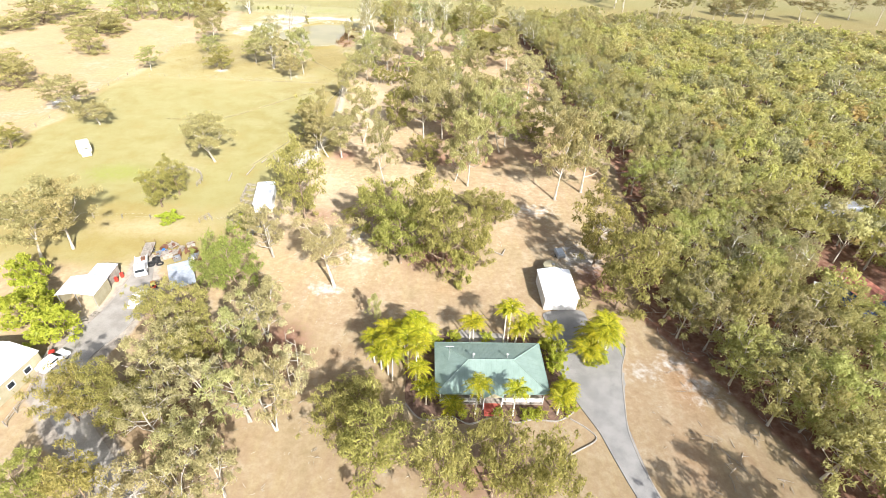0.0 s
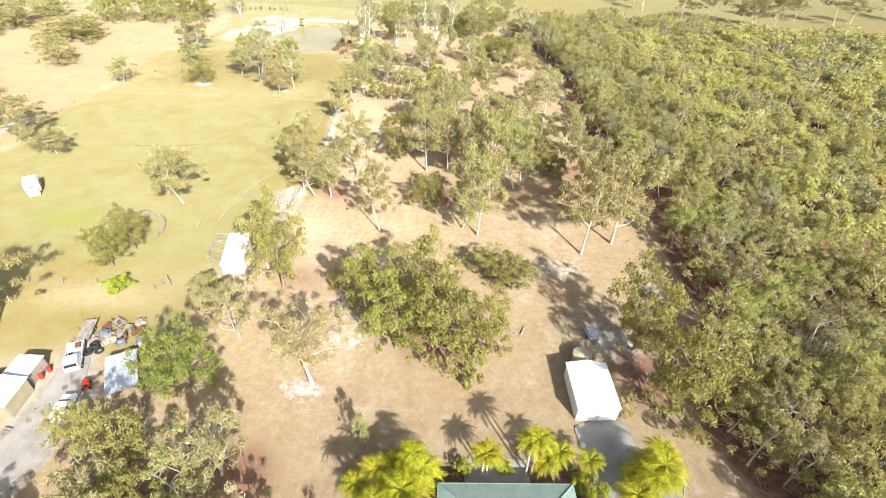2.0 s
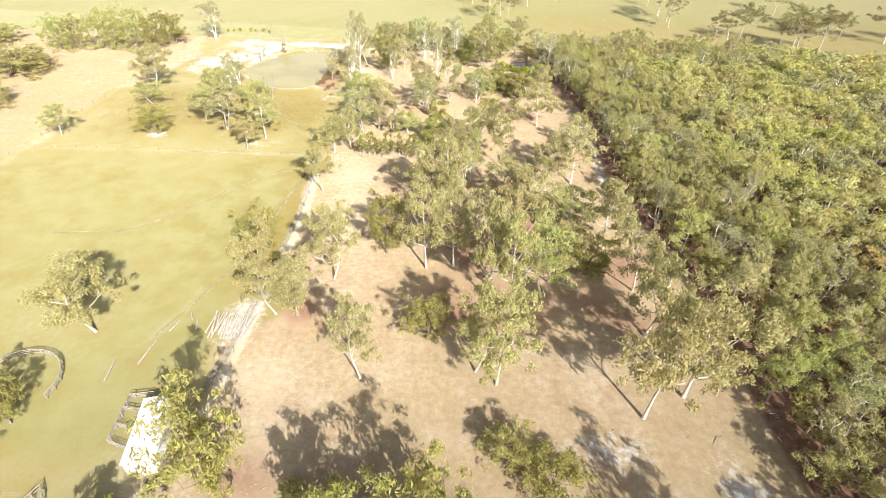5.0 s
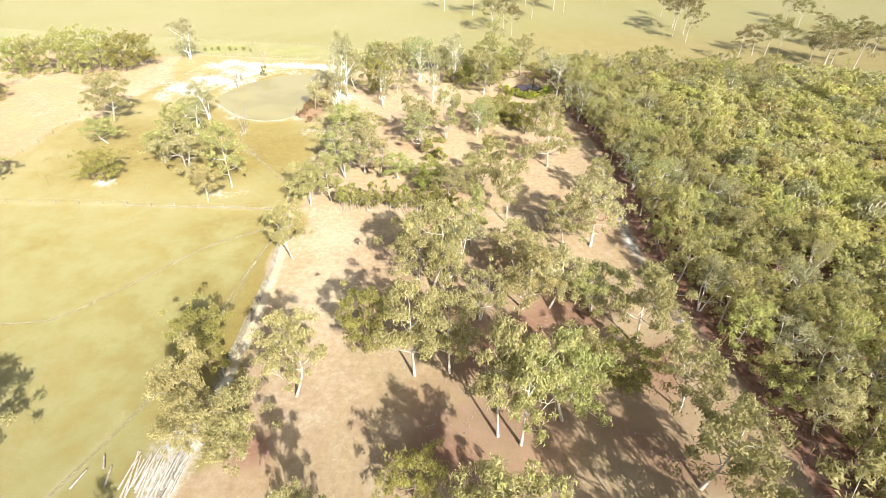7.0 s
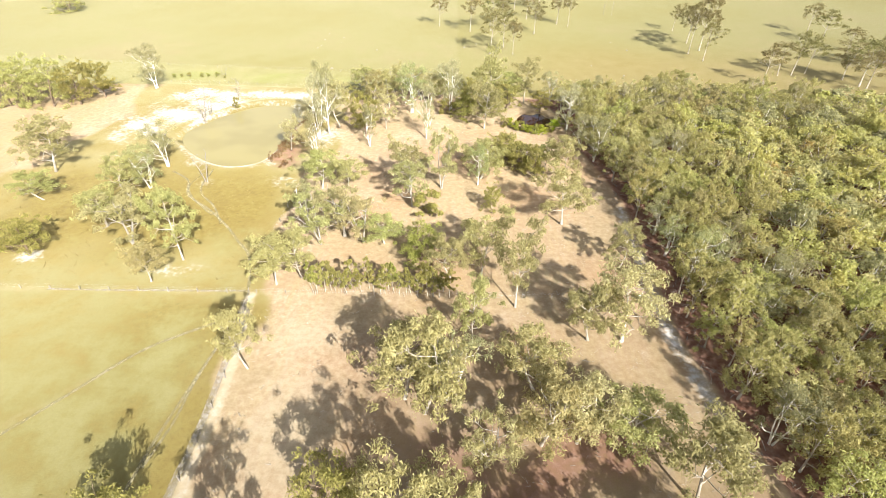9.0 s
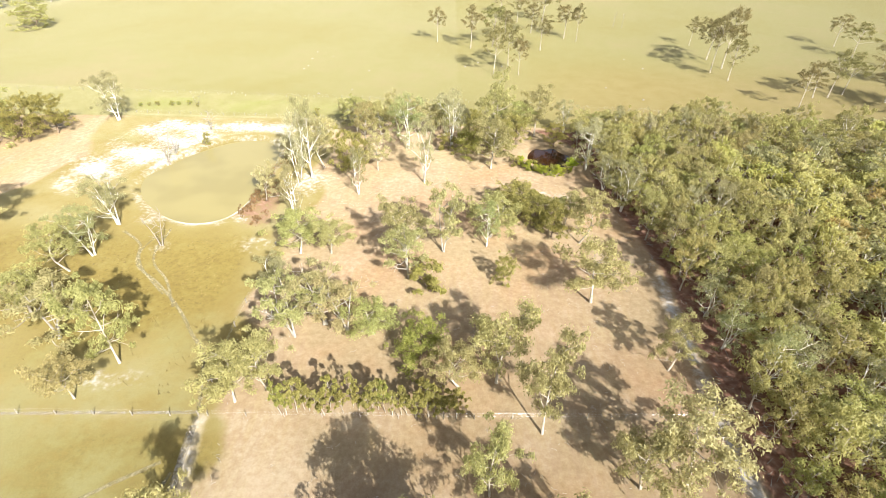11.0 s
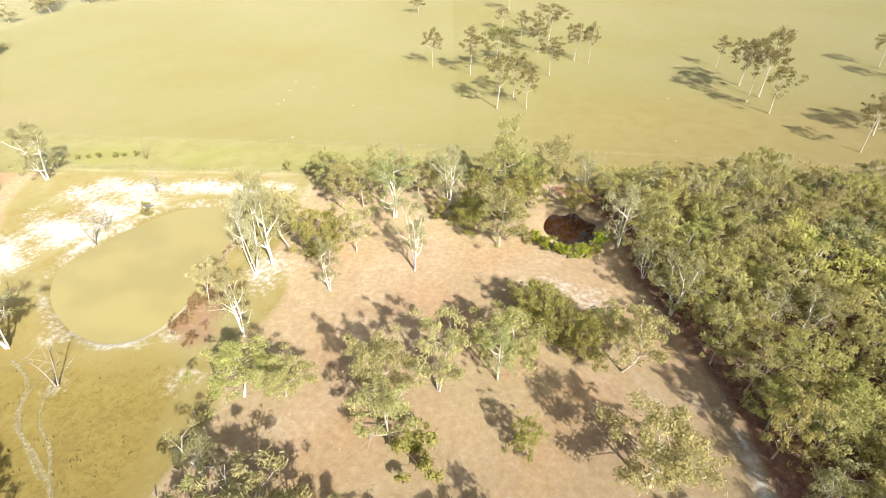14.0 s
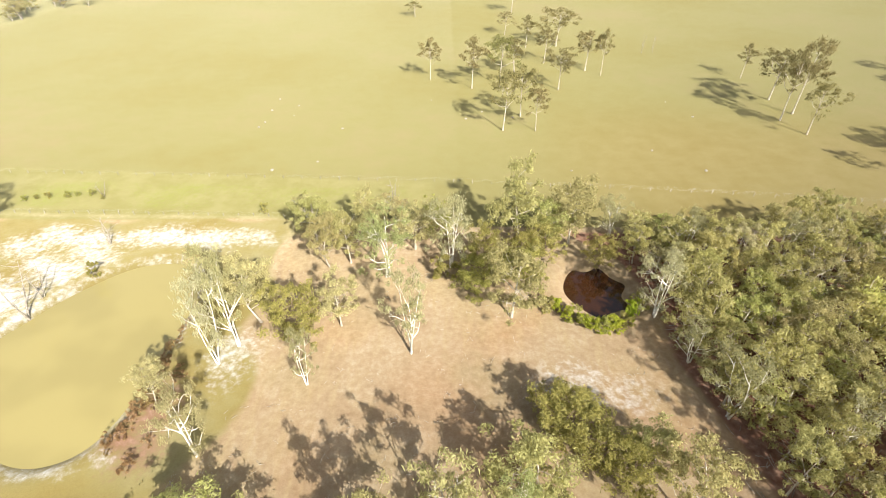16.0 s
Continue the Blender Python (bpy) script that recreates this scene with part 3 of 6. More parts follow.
def wheel_track(line, width, mat, label, seed):
    """A narrow ribbon worn into the grass, lying just over the ground."""
    rng = np.random.default_rng(seed)
    p = np.array(rounded(line, False, 14))
    d = np.gradient(p, axis=0)
    d /= np.linalg.norm(d, axis=1)[:, None]
    side = np.stack([-d[:, 1], d[:, 0]], 1) * width / 2
    left, right = p + side * rng.uniform(0.85, 1.1, (len(p), 1)), p - side * rng.uniform(0.85, 1.1, (len(p), 1))
    x, y = np.stack([left, p, right], 1).reshape(-1, 2).T
    v = np.stack([x, y, land(x, y) + 0.03], 1).tolist()
    f = [(3 * k + j, 3 * k + j + 1, 3 * k + j + 4, 3 * k + j + 3) for k in range(len(p) - 1) for j in (0, 1)]
    return tagged(new("wheel_track", mesh_of("wheel_track", v, f, [mat], smooth=True)), label, "track", kind="structure")


PADDOCK_TRACK = "pale wheel track worn through paddock grass"
wheel_track([(-84, 141.6), (-74, 142.6), (-66.5, 145.0), (-56.9, 156.5), (-49.7, 166.2), (-39.5, 173.4)], 0.6, WORN_TRACK, PADDOCK_TRACK, 1)
wheel_track([(-49, 114), (-43.8, 128.1), (-40.9, 139.5), (-40.1, 151), (-37.9, 170.9)], 0.55, WORN_TRACK, PADDOCK_TRACK, 2)
wheel_track([(-40.0, 146), (-39.0, 153), (-38.9, 160.1), (-37.6, 172)], 0.45, WORN_TRACK, PADDOCK_TRACK, 3)
wheel_track([(-38, 182), (-41.2, 191.7), (-45.3, 196.8), (-49.9, 202.5), (-56.5, 209), (-63.9, 215.2), (-67, 222.2), (-73, 227)], 0.6, WORN_TRACK, PADDOCK_TRACK, 4)
wheel_track([(-51.4, 203.2), (-56, 210.6), (-60.6, 215.4), (-62.6, 220.4), (-62.6, 227.5)], 0.5, WORN_TRACK, PADDOCK_TRACK, 5)
wheel_track([(-64.4, 226.5), (-65.4, 219.5), (-62.0, 213.6), (-54.8, 206.6)], 0.4, WORN_TRACK, PADDOCK_TRACK, 6)
wheel_track([(-75, 180.1), (-60, 180.5), (-37.6, 181.2)], 0.5, WHITE_TRACK, "white dusty strip under a paddock fence", 7)
wheel_track([(-36.5, 104), (-35.4, 116), (-35.0, 130), (-34.9, 146), (-35.4, 160), (-37.6, 179)], 1.1, WHITE_TRACK, "white sandy strip worn along a fence", 8)
strip_mesh("driveway", [(32, 18), (28.2, 30), (26.4, 39), (25.6, 45), (26.0, 50)], [2.6, 2.9, 4.4, 8.0, 9.4], -0.3, 0.03, ASPHALT, "worn grey bitumen driveway running up beside the house", "driveway")
sheet("driveway_turning_area", rounded([(21.3, 46), (20.6, 53.5), (19.8, 60.0), (20.2, 62.6), (26.6, 63.4), (27.6, 59.5), (30.8, 58.2), (32.1, 55), (30.4, 50.2), (29.4, 46.2)]), -0.3, 0.024, ASPHALT, "worn grey bitumen turning area before the shed", "driveway")
strip_mesh("driveway_edging", [(33.7, 18), (29.7, 30), (28.4, 38), (29.2, 44), (30.4, 50), (32.3, 55), (31.0, 58.4)], [0.15, 0.15], -0.3, 0.07, CONCRETE, "pale concrete edging along the driveway", "kerb")
strip_mesh("garden_edging", [(-3.2, 42.2), (-1.2, 39.9), (1.2, 39.6), (3.4, 40.3), (6.0, 39.2), (9.4, 40.4), (12.4, 39.7), (15.4, 40.4), (18.6, 40.2), (21.2, 41.8)], [0.16, 0.16], -0.3, 0.08, CONCRETE, "pale concrete edging round a garden bed", "kerb")
strip_mesh("path_edging", [(20.5, 40.7), (22.6, 39.2), (23.5, 37.5), (20.3, 35.5), (17.6, 33.6)], [0.14, 0.14], -0.3, 0.06, CONCRETE, "pale concrete edging round a bare garden plot", "kerb")
strip_mesh("gravel_road", DRIVE, [w - 0.9 for w in DRIVE_WIDTHS], -0.3, -0.04, GRAVEL, "pale grey gravel drive past sheds", "road")
sheet("garden_bed", rounded([(-3.2, 42.5), (-1, 39.8), (2, 40.4), (5, 39.2), (9, 40.2), (12, 39.8), (15, 40.6), (18.5, 40.4), (21, 42), (20.6, 46), (19.4, 53), (18, 56.2), (8, 56.6), (0, 55.5), (-4, 52), (-3.5, 47)]), -0.3, -0.02, MULCH, "dark red-brown bark mulch bed round the house", "garden bed")
sheet("terrace", [(4.2, 53.2), (12.5, 53.6), (12.3, 56.8), (5.0, 57.4), (3.8, 55.5)], -0.3, 0.04, CONCRETE, "pale concrete terrace behind the house", "terrace")


# ---- trees ----
def tube(path, radii, sides=5):
    """Corners and triangles of a tapered tube along a path."""
    p = np.array(path, float)
    d = np.gradient(p, axis=0)
    d /= np.linalg.norm(d, axis=1)[:, None] + 1e-9
    side = np.cross(d, np.array([0.31, 0.95, 0.12]))
    side /= np.linalg.norm(side, axis=1)[:, None] + 1e-9
    up = np.cross(d, side)
    a = np.arange(sides) * 2 * np.pi / sides
    ring = p[:, None] + np.array(radii)[:, None, None] * (np.cos(a)[None, :, None] * side[:, None] + np.sin(a)[None, :, None] * up[:, None])
    k = np.arange(len(p) - 1)[:, None] * sides
    j = np.arange(sides)[None, :]
    q = np.stack([k + j, k + (j + 1) % sides, k + sides + (j + 1) % sides, k + sides + j], -1).reshape(-1, 4)
    return ring.reshape(-1, 3), np.concatenate([q[:, [0, 1, 2]], q[:, [0, 2, 3]]])


def joined(pieces):
    vs, ts, n = [], [], 0
    for v, t in pieces:
        vs.append(v)
        ts.append(t + n)
        n += len(v)
    return np.concatenate(vs), np.concatenate(ts)


def leaves(rng, centres, radii, count, length, width, droop=0.55):
    """Many single leaf sprays round clump centres, facing mostly outward."""
    pick = rng.choice(len(centres), count, p=radii ** 2 / np.sum(radii ** 2))
    way = rng.normal(size=(count, 3))
    way /= np.linalg.norm(way, axis=1)[:, None]
    way[:, 2] = np.where(way[:, 2] < -0.3, -way[:, 2], way[:, 2])
    c = centres[pick] + way * (radii[pick] * np.where(rng.random(count) < 0.8, rng.uniform(0.2, 1.12, count) ** 0.6, rng.uniform(0.8, 1.65, count)))[:, None] * np.array([1, 1, 0.85])
    normal = way * 0.8 + rng.normal(size=(count, 3)) * 0.55 + np.array([0, 0, 0.35])
    normal /= np.linalg.norm(normal, axis=1)[:, None]
    along_leaf = np.cross(normal, rng.normal(size=(count, 3)))
    along_leaf[:, 2] -= droop
    along_leaf /= np.linalg.norm(along_leaf, axis=1)[:, None]
    across = np.cross(normal, along_leaf)
    s = rng.uniform(0.6, 1.35, count)[:, None]
    a, b = along_leaf * length * s, across * width * s
    v = np.stack([c - a * 0.5 - b * 0.35, c - a * 0.2 + b * 0.6, c + a * 0.6], 1).reshape(-1, 3)
    return v, np.arange(count * 3).reshape(-1, 3)


def grow(seed, height, spread, clear, limbs, clumps, count, leaf=(0.62, 0.3), trunk=0.22, lean=0.06, flat=0.75, stems=1, bare=0.0, twigs=True):
    """A tree: (wood, foliage), each as corners and triangles. clear: the share of the height without limbs."""
    rng = np.random.default_rng(seed)
    wood, centres, radii = [], [], []
    for s in range(stems):
        foot = np.array([0, 0, 0.0]) if stems == 1 else np.array([*rng.normal(0, 0.25, 2), 0])
        tip = np.array([*rng.normal(0, lean * height, 2), height * rng.uniform(0.72, 0.82)])
        if stems > 1:
            tip[:2] += spread * 0.4 * np.array([np.cos(s * 2.4), np.sin(s * 2.4)])
        u = np.linspace(0, 1, 7)[:, None]
        bend = np.sin(u * np.pi) * np.array([*rng.normal(0, lean * height * 0.5, 2), 0])
        stem = foot + (tip - foot) * u + bend
        stem[0, 2] = -0.5
        r = trunk / stems ** 0.4 * (1.0 - 0.75 * u[:, 0])
        r[0] *= 1.5
        wood.append(tube(stem, r, 6))
        n = max(2, limbs // stems)
        for k in range(n):
            at = clear + (1 - clear) * (k + rng.uniform(0, 0.9)) / n
            i = at * 6 * 0.95
            base = stem[int(i)] + (stem[min(int(i) + 1, 6)] - stem[int(i)]) * (i - int(i))
            ang = k * 2.4 + rng.uniform(-0.5, 0.5) + s
            out = spread * (1.0 - 0.45 * abs(at - 0.5)) * rng.uniform(0.45, 0.92)
            rise = height * rng.uniform(0.06, 0.2)
            end = base * np.array([0.6, 0.6, 1]) + np.array([np.cos(ang) * out, np.sin(ang) * out, rise])
            end[2] = min(end[2], height * 0.95)
            mid = (base + end) / 2 + np.array([0, 0, -0.04 * out]) + rng.normal(0, 0.12 * out, 3) * np.array([1, 1, 0.4])
            br = trunk * 0.52 * (1 - 0.5 * at)
            wood.append(tube([base, mid, end], [br, br * 0.7, br * 0.3], 4))
            m = max(1, int(clumps / limbs + rng.uniform(0, 1)))
            for j in range(m):
                c = end + rng.normal(0, 1, 3) * spread * np.array([0.26, 0.26, 0.2 * flat]) + np.array([0, 0, spread * 0.04])
                q = (mid + end) / 2
                if j % 3 == 0 and twigs:
                    wood.append(tube([q, (q + c) / 2 + rng.normal(0, 0.15, 3), c], [br * 0.5, br * 0.36, br * 0.15], 3))
                if rng.random() >= bare:
                    centres.append(c)
                    radii.append(spread * rng.uniform(0.12, 0.22))
        if not bare:
            centres.append(tip + np.array([0, 0, height * 0.09]))
            radii.append(spread * 0.28)
    leaf_part = leaves(rng, np.array(centres), np.array(radii), count, *leaf) if count else None
    wood = joined(wood)
    if leaf_part:
        # bring the foliage to the nominal height and spread
        v = leaf_part[0]
        k = np.array([1, 1, 0]) * spread / np.percentile(np.hypot(v[:, 0], v[:, 1]), 95) + np.array([0, 0, 1]) * height / np.percentile(v[:, 2], 99)
        wood, leaf_part = (wood[0] * k, wood[1]), (v * k, leaf_part[1])
    return wood, leaf_part


def stock(kinds, name, wood_mat, leaf_mat, forms):
    """Keeps the forms of one kind of tree, as ready meshes."""
    kinds[name] = [(soup("trunk", *w, wood_mat), soup("crown", *f, leaf_mat) if f else None) for w, f in forms]


FORMS = {}
stock(FORMS, "gum", BARK, GUM_LEAF, [grow(10 + k, 14, 5, 0.26, 13, 66, 5600, (0.48, 0.23), trunk=0.22, lean=0.04 + 0.02 * k) for k in range(5)])
stock(FORMS, "white", WHITE_BARK, PALE_LEAF, [grow(30 + k, 14, 5, 0.22, 12, 50, 3500, (0.52, 0.18), trunk=0.3, stems=3) for k in range(3)])
stock(FORMS, "bush", BROWN_BARK, BUSH_LEAF, [grow(50 + k, 12, 5, 0.1, 15, 90, 5300, (0.56, 0.235), trunk=0.25, flat=1.2) for k in range(4)])
stock(FORMS, "round", BROWN_BARK, GREEN_LEAF, [grow(60 + k, 12, 5, 0.1, 15, 100, 6000, (0.52, 0.22), trunk=0.25, flat=1.2) for k in range(2)])
stock(FORMS, "clump", BROWN_BARK, FOREST_LEAF, [grow(140 + k, 12, 5, 0.04, 16, 90, 3600, (0.62, 0.28), trunk=0.22, flat=1.3, stems=2) for k in range(3)])
stock(FORMS, "shrub", BROWN_BARK, BUSH_LEAF, [grow(70 + k, 5, 3, 0.05, 9, 26, 1700, (0.5, 0.26), 0.1, flat=1.0, stems=2) for k in range(2)])
stock(FORMS, "bright", BROWN_BARK, BRIGHT_LEAF, [grow(75 + k, 5, 3, 0.05, 10, 44, 2600, (0.5, 0.26), 0.1, flat=1.0, stems=2) for k in range(2)])
stock(FORMS, "dead", GREY_WOOD, GUM_LEAF, [grow(80 + k, 12, 4, 0.25, 10, 34, 0, trunk=0.2, stems=2, bare=0.9) for k in range(3)])
stock(FORMS, "tall", BARK, DUN_LEAF, [grow(90 + k, 16, 5, 0.48, 10, 46, 2100, (0.6, 0.24), 0.2, 0.02) for k in range(4)])
stock(FORMS, "forest", BARK, FOREST_LEAF, [grow(110 + k, 12, 4.2, 0.2, 12, 60, 2700, (0.54, 0.24), 0.2, flat=1.1) for k in range(5)])
stock(FORMS, "grey", PALE_WOOD, GREY_LEAF, [grow(120 + k, 10, 3.6, 0.2, 14, 66, 3000, (0.52, 0.17), 0.2, stems=2, bare=0.25) for k in range(3)])
stock(FORMS, "bole", BARK, GREY_LEAF, [grow(180 + k, 14, 5, 0.42, 13, 60, 4200, (0.5, 0.19), trunk=0.3, lean=0.07, flat=0.7) for k in range(2)])
stock(FORMS, "sapling", BARK, BUSH_LEAF, [grow(130 + k, 6, 1.4, 0.2, 9, 24, 800, (0.5, 0.22), 0.07) for k in range(3)])
stock(FORMS, "scrub", BROWN_BARK, RUST_LEAF, [grow(190 + k, 2, 1.5, 0.03, 9, 20, 900, (0.34, 0.1), 0.05, flat=1.0, stems=3, bare=0.15) for k in range(2)])

LABELS = {
    "scrub": ("dry_scrub", "low rust-brown dry scrub on the dam's bank", "shrub"),
    "gum": ("gum_tree", "spreading eucalypt with pale trunk and sparse olive leaves", "tree"),
    "white": ("paperbark_tree", "white-trunked many-stemmed tree with thin grey-green leaves", "tree"),
    "bush": ("leafy_tree", "dense rounded olive-green tree with foliage near the ground", "tree"),
    "round": ("round_tree", "dense rounded dark green tree shading bare soil", "tree"),
    "clump": ("clump_tree", "low-branched olive tree standing in a close clump", "tree"),
    "shrub": ("shrub", "low rounded olive-green shrub", "shrub"),
    "bright": ("garden_shrub", "low bright green leafy shrub", "shrub"),
    "dead": ("dead_tree", "bare grey dead tree with forked limbs", "tree"),
    "tall": ("tall_gum_tree", "tall white-trunked eucalypt standing in open pasture", "tree"),
    "forest": ("forest_tree", "dense eucalypt of the dry woodland", "tree"),
    "grey": ("half_bare_tree", "greyish half-bare tree with pale limbs and thin leaves", "tree"),
    "bole": ("clear_boled_tree", "eucalypt with a bare pale bole and wide thin grey-green crown", "tree"),
    "sapling": ("sapling", "slender green sapling in a planted row", "sapling"),
}
SIZES = {"scrub": (2, 1.5), "clump": (12, 5), "round": (12, 5), "gum": (14, 5), "white": (14, 5), "bush": (12, 5), "shrub": (5, 3), "bright": (5, 3), "dead": (12, 4), "tall": (16, 5), "forest": (12, 4.2), "grey": (10, 3.6), "sapling": (6, 1.4), "bole": (14, 5)}
tree_dice = random.Random(5)


def plant(kind, x, y, height, radius, group="", z=-0.1):
    h0, r0 = SIZES[kind]
    wood, crown = tree_dice.choice(FORMS[kind])
    name, label, category = LABELS[kind]
    if kind in ("gum", "bush", "white"):
        label += ", tall" if height > 15 else (", low" if height < 8 else "")
    ob = new(name)
    ob.matrix_basis = pose(x, y, z, 0, 0, tree_dice.uniform(0, 360)) @ Matrix.Diagonal((radius / r0, radius / r0, height / h0, 1))
    part("trunk", wood, None, ob)
    if crown:
        part("crown", crown, None, ob)
    return tagged(ob, label, category, group)


def gum(x, y, h, r):
    return plant("gum", x, y, h, r * 1.12, "trees of the open woodland")


def white_gum(x, y, h, r):
    return plant("white", x, y, h, r, "pale trees by the dam")


def bush(x, y, h, r):
    return plant("bush", x, y, h, r, "leafy trees of the open woodland")


def round_tree(x, y, h, r):
    return plant("round", x, y, h, r, "dark green trees by the yard")


def wood_tree(x, y, h, r):
    return plant("clump", x, y, h, r, "trees of the far pasture clumps")


def shrub(x, y, h, r):
    return plant("shrub", x, y, h, r, "shrubs")


def bright(x, y, h, r):
    return plant("bright", x, y, h, r, "green shrubs")


def dead(x, y, h, r):
    return plant("dead", x, y, h, r, "dead trees")


def sparse(x, y, h, r):
    return plant("grey", x, y, h, r, "half-bare trees of the open woodland")


def tall(x, y, h, r):
    return plant("tall", x, y, h, r * 1.12, "trees of the far pasture")


bush(-45.6, 25.5, 9.1, 3.2)
bush(-39.1, 25.7, 10.0, 3.4)
sparse(-28.0, 26.1, 12.4, 3.9)
sparse(-23.8, 27.6, 12.3, 3.2)
bush(14.7, 27.7, 14.3, 4.1)
bush(8.5, 28.9, 14.7, 4.8)
bush(2.2, 29.4, 14.1, 3.9)
bush(-6.5, 31.6, 13.4, 4.8)
bush(-11.8, 36.6, 9.6, 3.3)
sparse(-20.4, 37.1, 14.5, 3.8)
bush(-47.4, 37.3, 9.4, 3.7)
sparse(-24.6, 38.3, 12.6, 4.0)
bush(-44.9, 39.7, 9.8, 3.4)
sparse(-30.3, 40.8, 11.1, 4.5)
bush(-9.4, 41.3, 6.2, 3.8)
sparse(-19.6, 42.8, 12.4, 3.5)
sparse(-37.7, 42.9, 11.5, 4.2)
bright(-59.9, 52.4, 6.0, 4.4)
bright(-64.6, 55.4, 6.6, 4.6)
bright(-67.2, 59.4, 5.0, 3.2)
sparse(-34.5, 35.2, 11.0, 4.4)
sparse(-28.4, 31.6, 10.0, 4.2)
bush(-39.4, 37.4, 9.0, 4.0)
bush(-34.2, 46.6, 10.0, 4.0)
sparse(-31.6, 25.2, 10.0, 4.2)
sparse(-26.6, 53.0, 13.3, 4.7)
bush(-37.4, 53.2, 11.7, 3.6)
gum(-9.6, 57.7, 7.0, 1.1)
bright(-72.6, 64.6, 6.3, 3.4)
bush(33.3, 64.4, 18.5, 6.2)
round_tree(-39.1, 65.2, 10.2, 3.1)
round_tree(-35.1, 65.4, 12.9, 4.2)
plant("bole", -18.3, 67.3, 15.0, 6.0, "half-bare trees of the open woodland")
shrub(4.9, 70.0, 7.4, 2.8)
gum(-75.1, 71.5, 15.5, 6.4)
bush(1.4, 72.8, 16.5, 6.1)
bush(7.7, 75.0, 12.3, 3.8)
bush(-6.9, 75.3, 16.0, 5.5)
gum(-71.6, 75.5, 14.0, 5.8)
sparse(-32.1, 75.5, 12.1, 3.9)
bush(31.9, 77.0, 16.9, 5.6)
gum(-39.1, 81.7, 7.6, 2.7)
bush(-11.5, 82.0, 14.6, 5.5)
bush(-1.8, 82.6, 15.8, 5.5)
bright(-40.3, 84.9, 3.8, 2.4)
bright(-56.4, 85.8, 3.0, 2.4)
bush(-28.8, 88.8, 17.7, 5.9)
bush(-18.7, 88.8, 4.0, 2.0)
bush(13.1, 91.0, 7.0, 4.6)
bush(-61.8, 92.1, 9.7, 3.5)
bush(7.9, 95.6, 5.5, 3.7)
bush(-60.3, 97.5, 9.2, 3.5)
gum(28.2, 102.8, 22.5, 5.7)
gum(35.4, 106.9, 21.3, 6.0)
gum(-13.6, 107.7, 17.4, 3.2)
gum(7.1, 107.7, 18.1, 4.6)
gum(3.8, 110.1, 17.1, 4.2)
gum(-58.7, 115.0, 13.2, 5.1)
bush(-3.9, 116.5, 9.5, 4.2)
bush(-114.0, 117.8, 5.8, 4.1)
gum(32.8, 118.9, 16.7, 5.0)
gum(-26.7, 120.4, 12.1, 4.6)
gum(-30.3, 120.6, 12.3, 4.3)
gum(-66.3, 122.6, 10.7, 4.2)
gum(-33.6, 122.9, 17.1, 3.9)
gum(10.3, 124.1, 21.6, 4.3)
gum(7.2, 125.2, 22.4, 3.9)
gum(16.7, 128.1, 17.3, 4.8)
gum(-22.6, 130.4, 16.3, 4.5)
gum(34.3, 130.8, 16.8, 4.9)
gum(18.5, 132.3, 13.6, 4.2)
bush(25.9, 135.0, 10.2, 5.3)
gum(-5.2, 135.2, 18.4, 5.0)
bush(-37.6, 135.4, 12.4, 4.5)
gum(-100.5, 135.5, 8.1, 5.5)
gum(0.2, 136.1, 15.8, 4.8)
bush(-13.5, 139.3, 14.3, 4.4)
gum(-112.7, 143.1, 11.1, 7.5)
gum(31.3, 143.2, 16.3, 5.1)
sparse(5.3, 147.7, 11.7, 4.5)
gum(25.4, 151.3, 10.1, 5.2)
gum(13.0, 151.3, 14.3, 5.3)
gum(17.9, 151.6, 13.1, 4.3)
gum(-3.5, 155.7, 18.5, 5.6)
gum(-6.5, 158.0, 14.0, 5.4)
white_gum(-0.2, 158.4, 13.4, 5.4)
gum(13.2, 160.4, 12.3, 5.2)
wood_tree(-144.0, 162.6, 11.9, 8.2)
gum(-31.7, 163.0, 12.8, 3.4)
gum(4.1, 169.9, 14.3, 3.2)
gum(29.3, 170.9, 15.7, 6.3)
gum(23.7, 171.3, 12.6, 4.1)
wood_tree(-157.6, 176.1, 7.8, 7.8)
gum(12.0, 178.8, 17.8, 4.3)
gum(-33.0, 183.1, 11.0, 4.6)
gum(-57.1, 183.2, 10.1, 3.8)
gum(-28.8, 185.5, 11.9, 3.5)
gum(0.3, 186.8, 10.1, 4.3)
gum(-110.7, 187.0, 8.6, 3.7)
gum(6.1, 187.6, 14.7, 5.3)
gum(-54.0, 190.1, 16.7, 4.1)
bush(-85.4, 190.5, 8.6, 5.1)
gum(33.7, 190.6, 11.0, 3.4)
bush(-6.1, 192.0, 8.1, 5.1)
sparse(-66.9, 194.9, 12.9, 6.4)
sparse(-27.6, 196.8, 12.5, 5.4)
sparse(-18.4, 197.8, 13.5, 5.4)
sparse(-23.2, 199.6, 13.5, 5.4)
gum(-14.2, 197.5, 6.5, 4.7)
gum(-75.6, 200.9, 9.9, 4.8)
wood_tree(-143.5, 203.4, 9.8, 8.0)
gum(25.0, 206.6, 13.5, 6.0)
shrub(-5.1, 209.1, 5.3, 4.1)
bush(9.1, 211.3, 7.5, 2.3)
gum(-96.4, 211.3, 7.8, 4.5)
sparse(-9.4, 212.8, 12.2, 4.8)
gum(-76.0, 212.9, 11.8, 4.2)
white_gum(-74.3, 217.9, 11.2, 4.9)
gum(-32.4, 220.2, 9.6, 5.0)
gum(-26.0, 220.4, 9.6, 4.4)
gum(-11.0, 220.5, 15.0, 4.9)
white_gum(-33.8, 207.4, 8.5, 3.4)
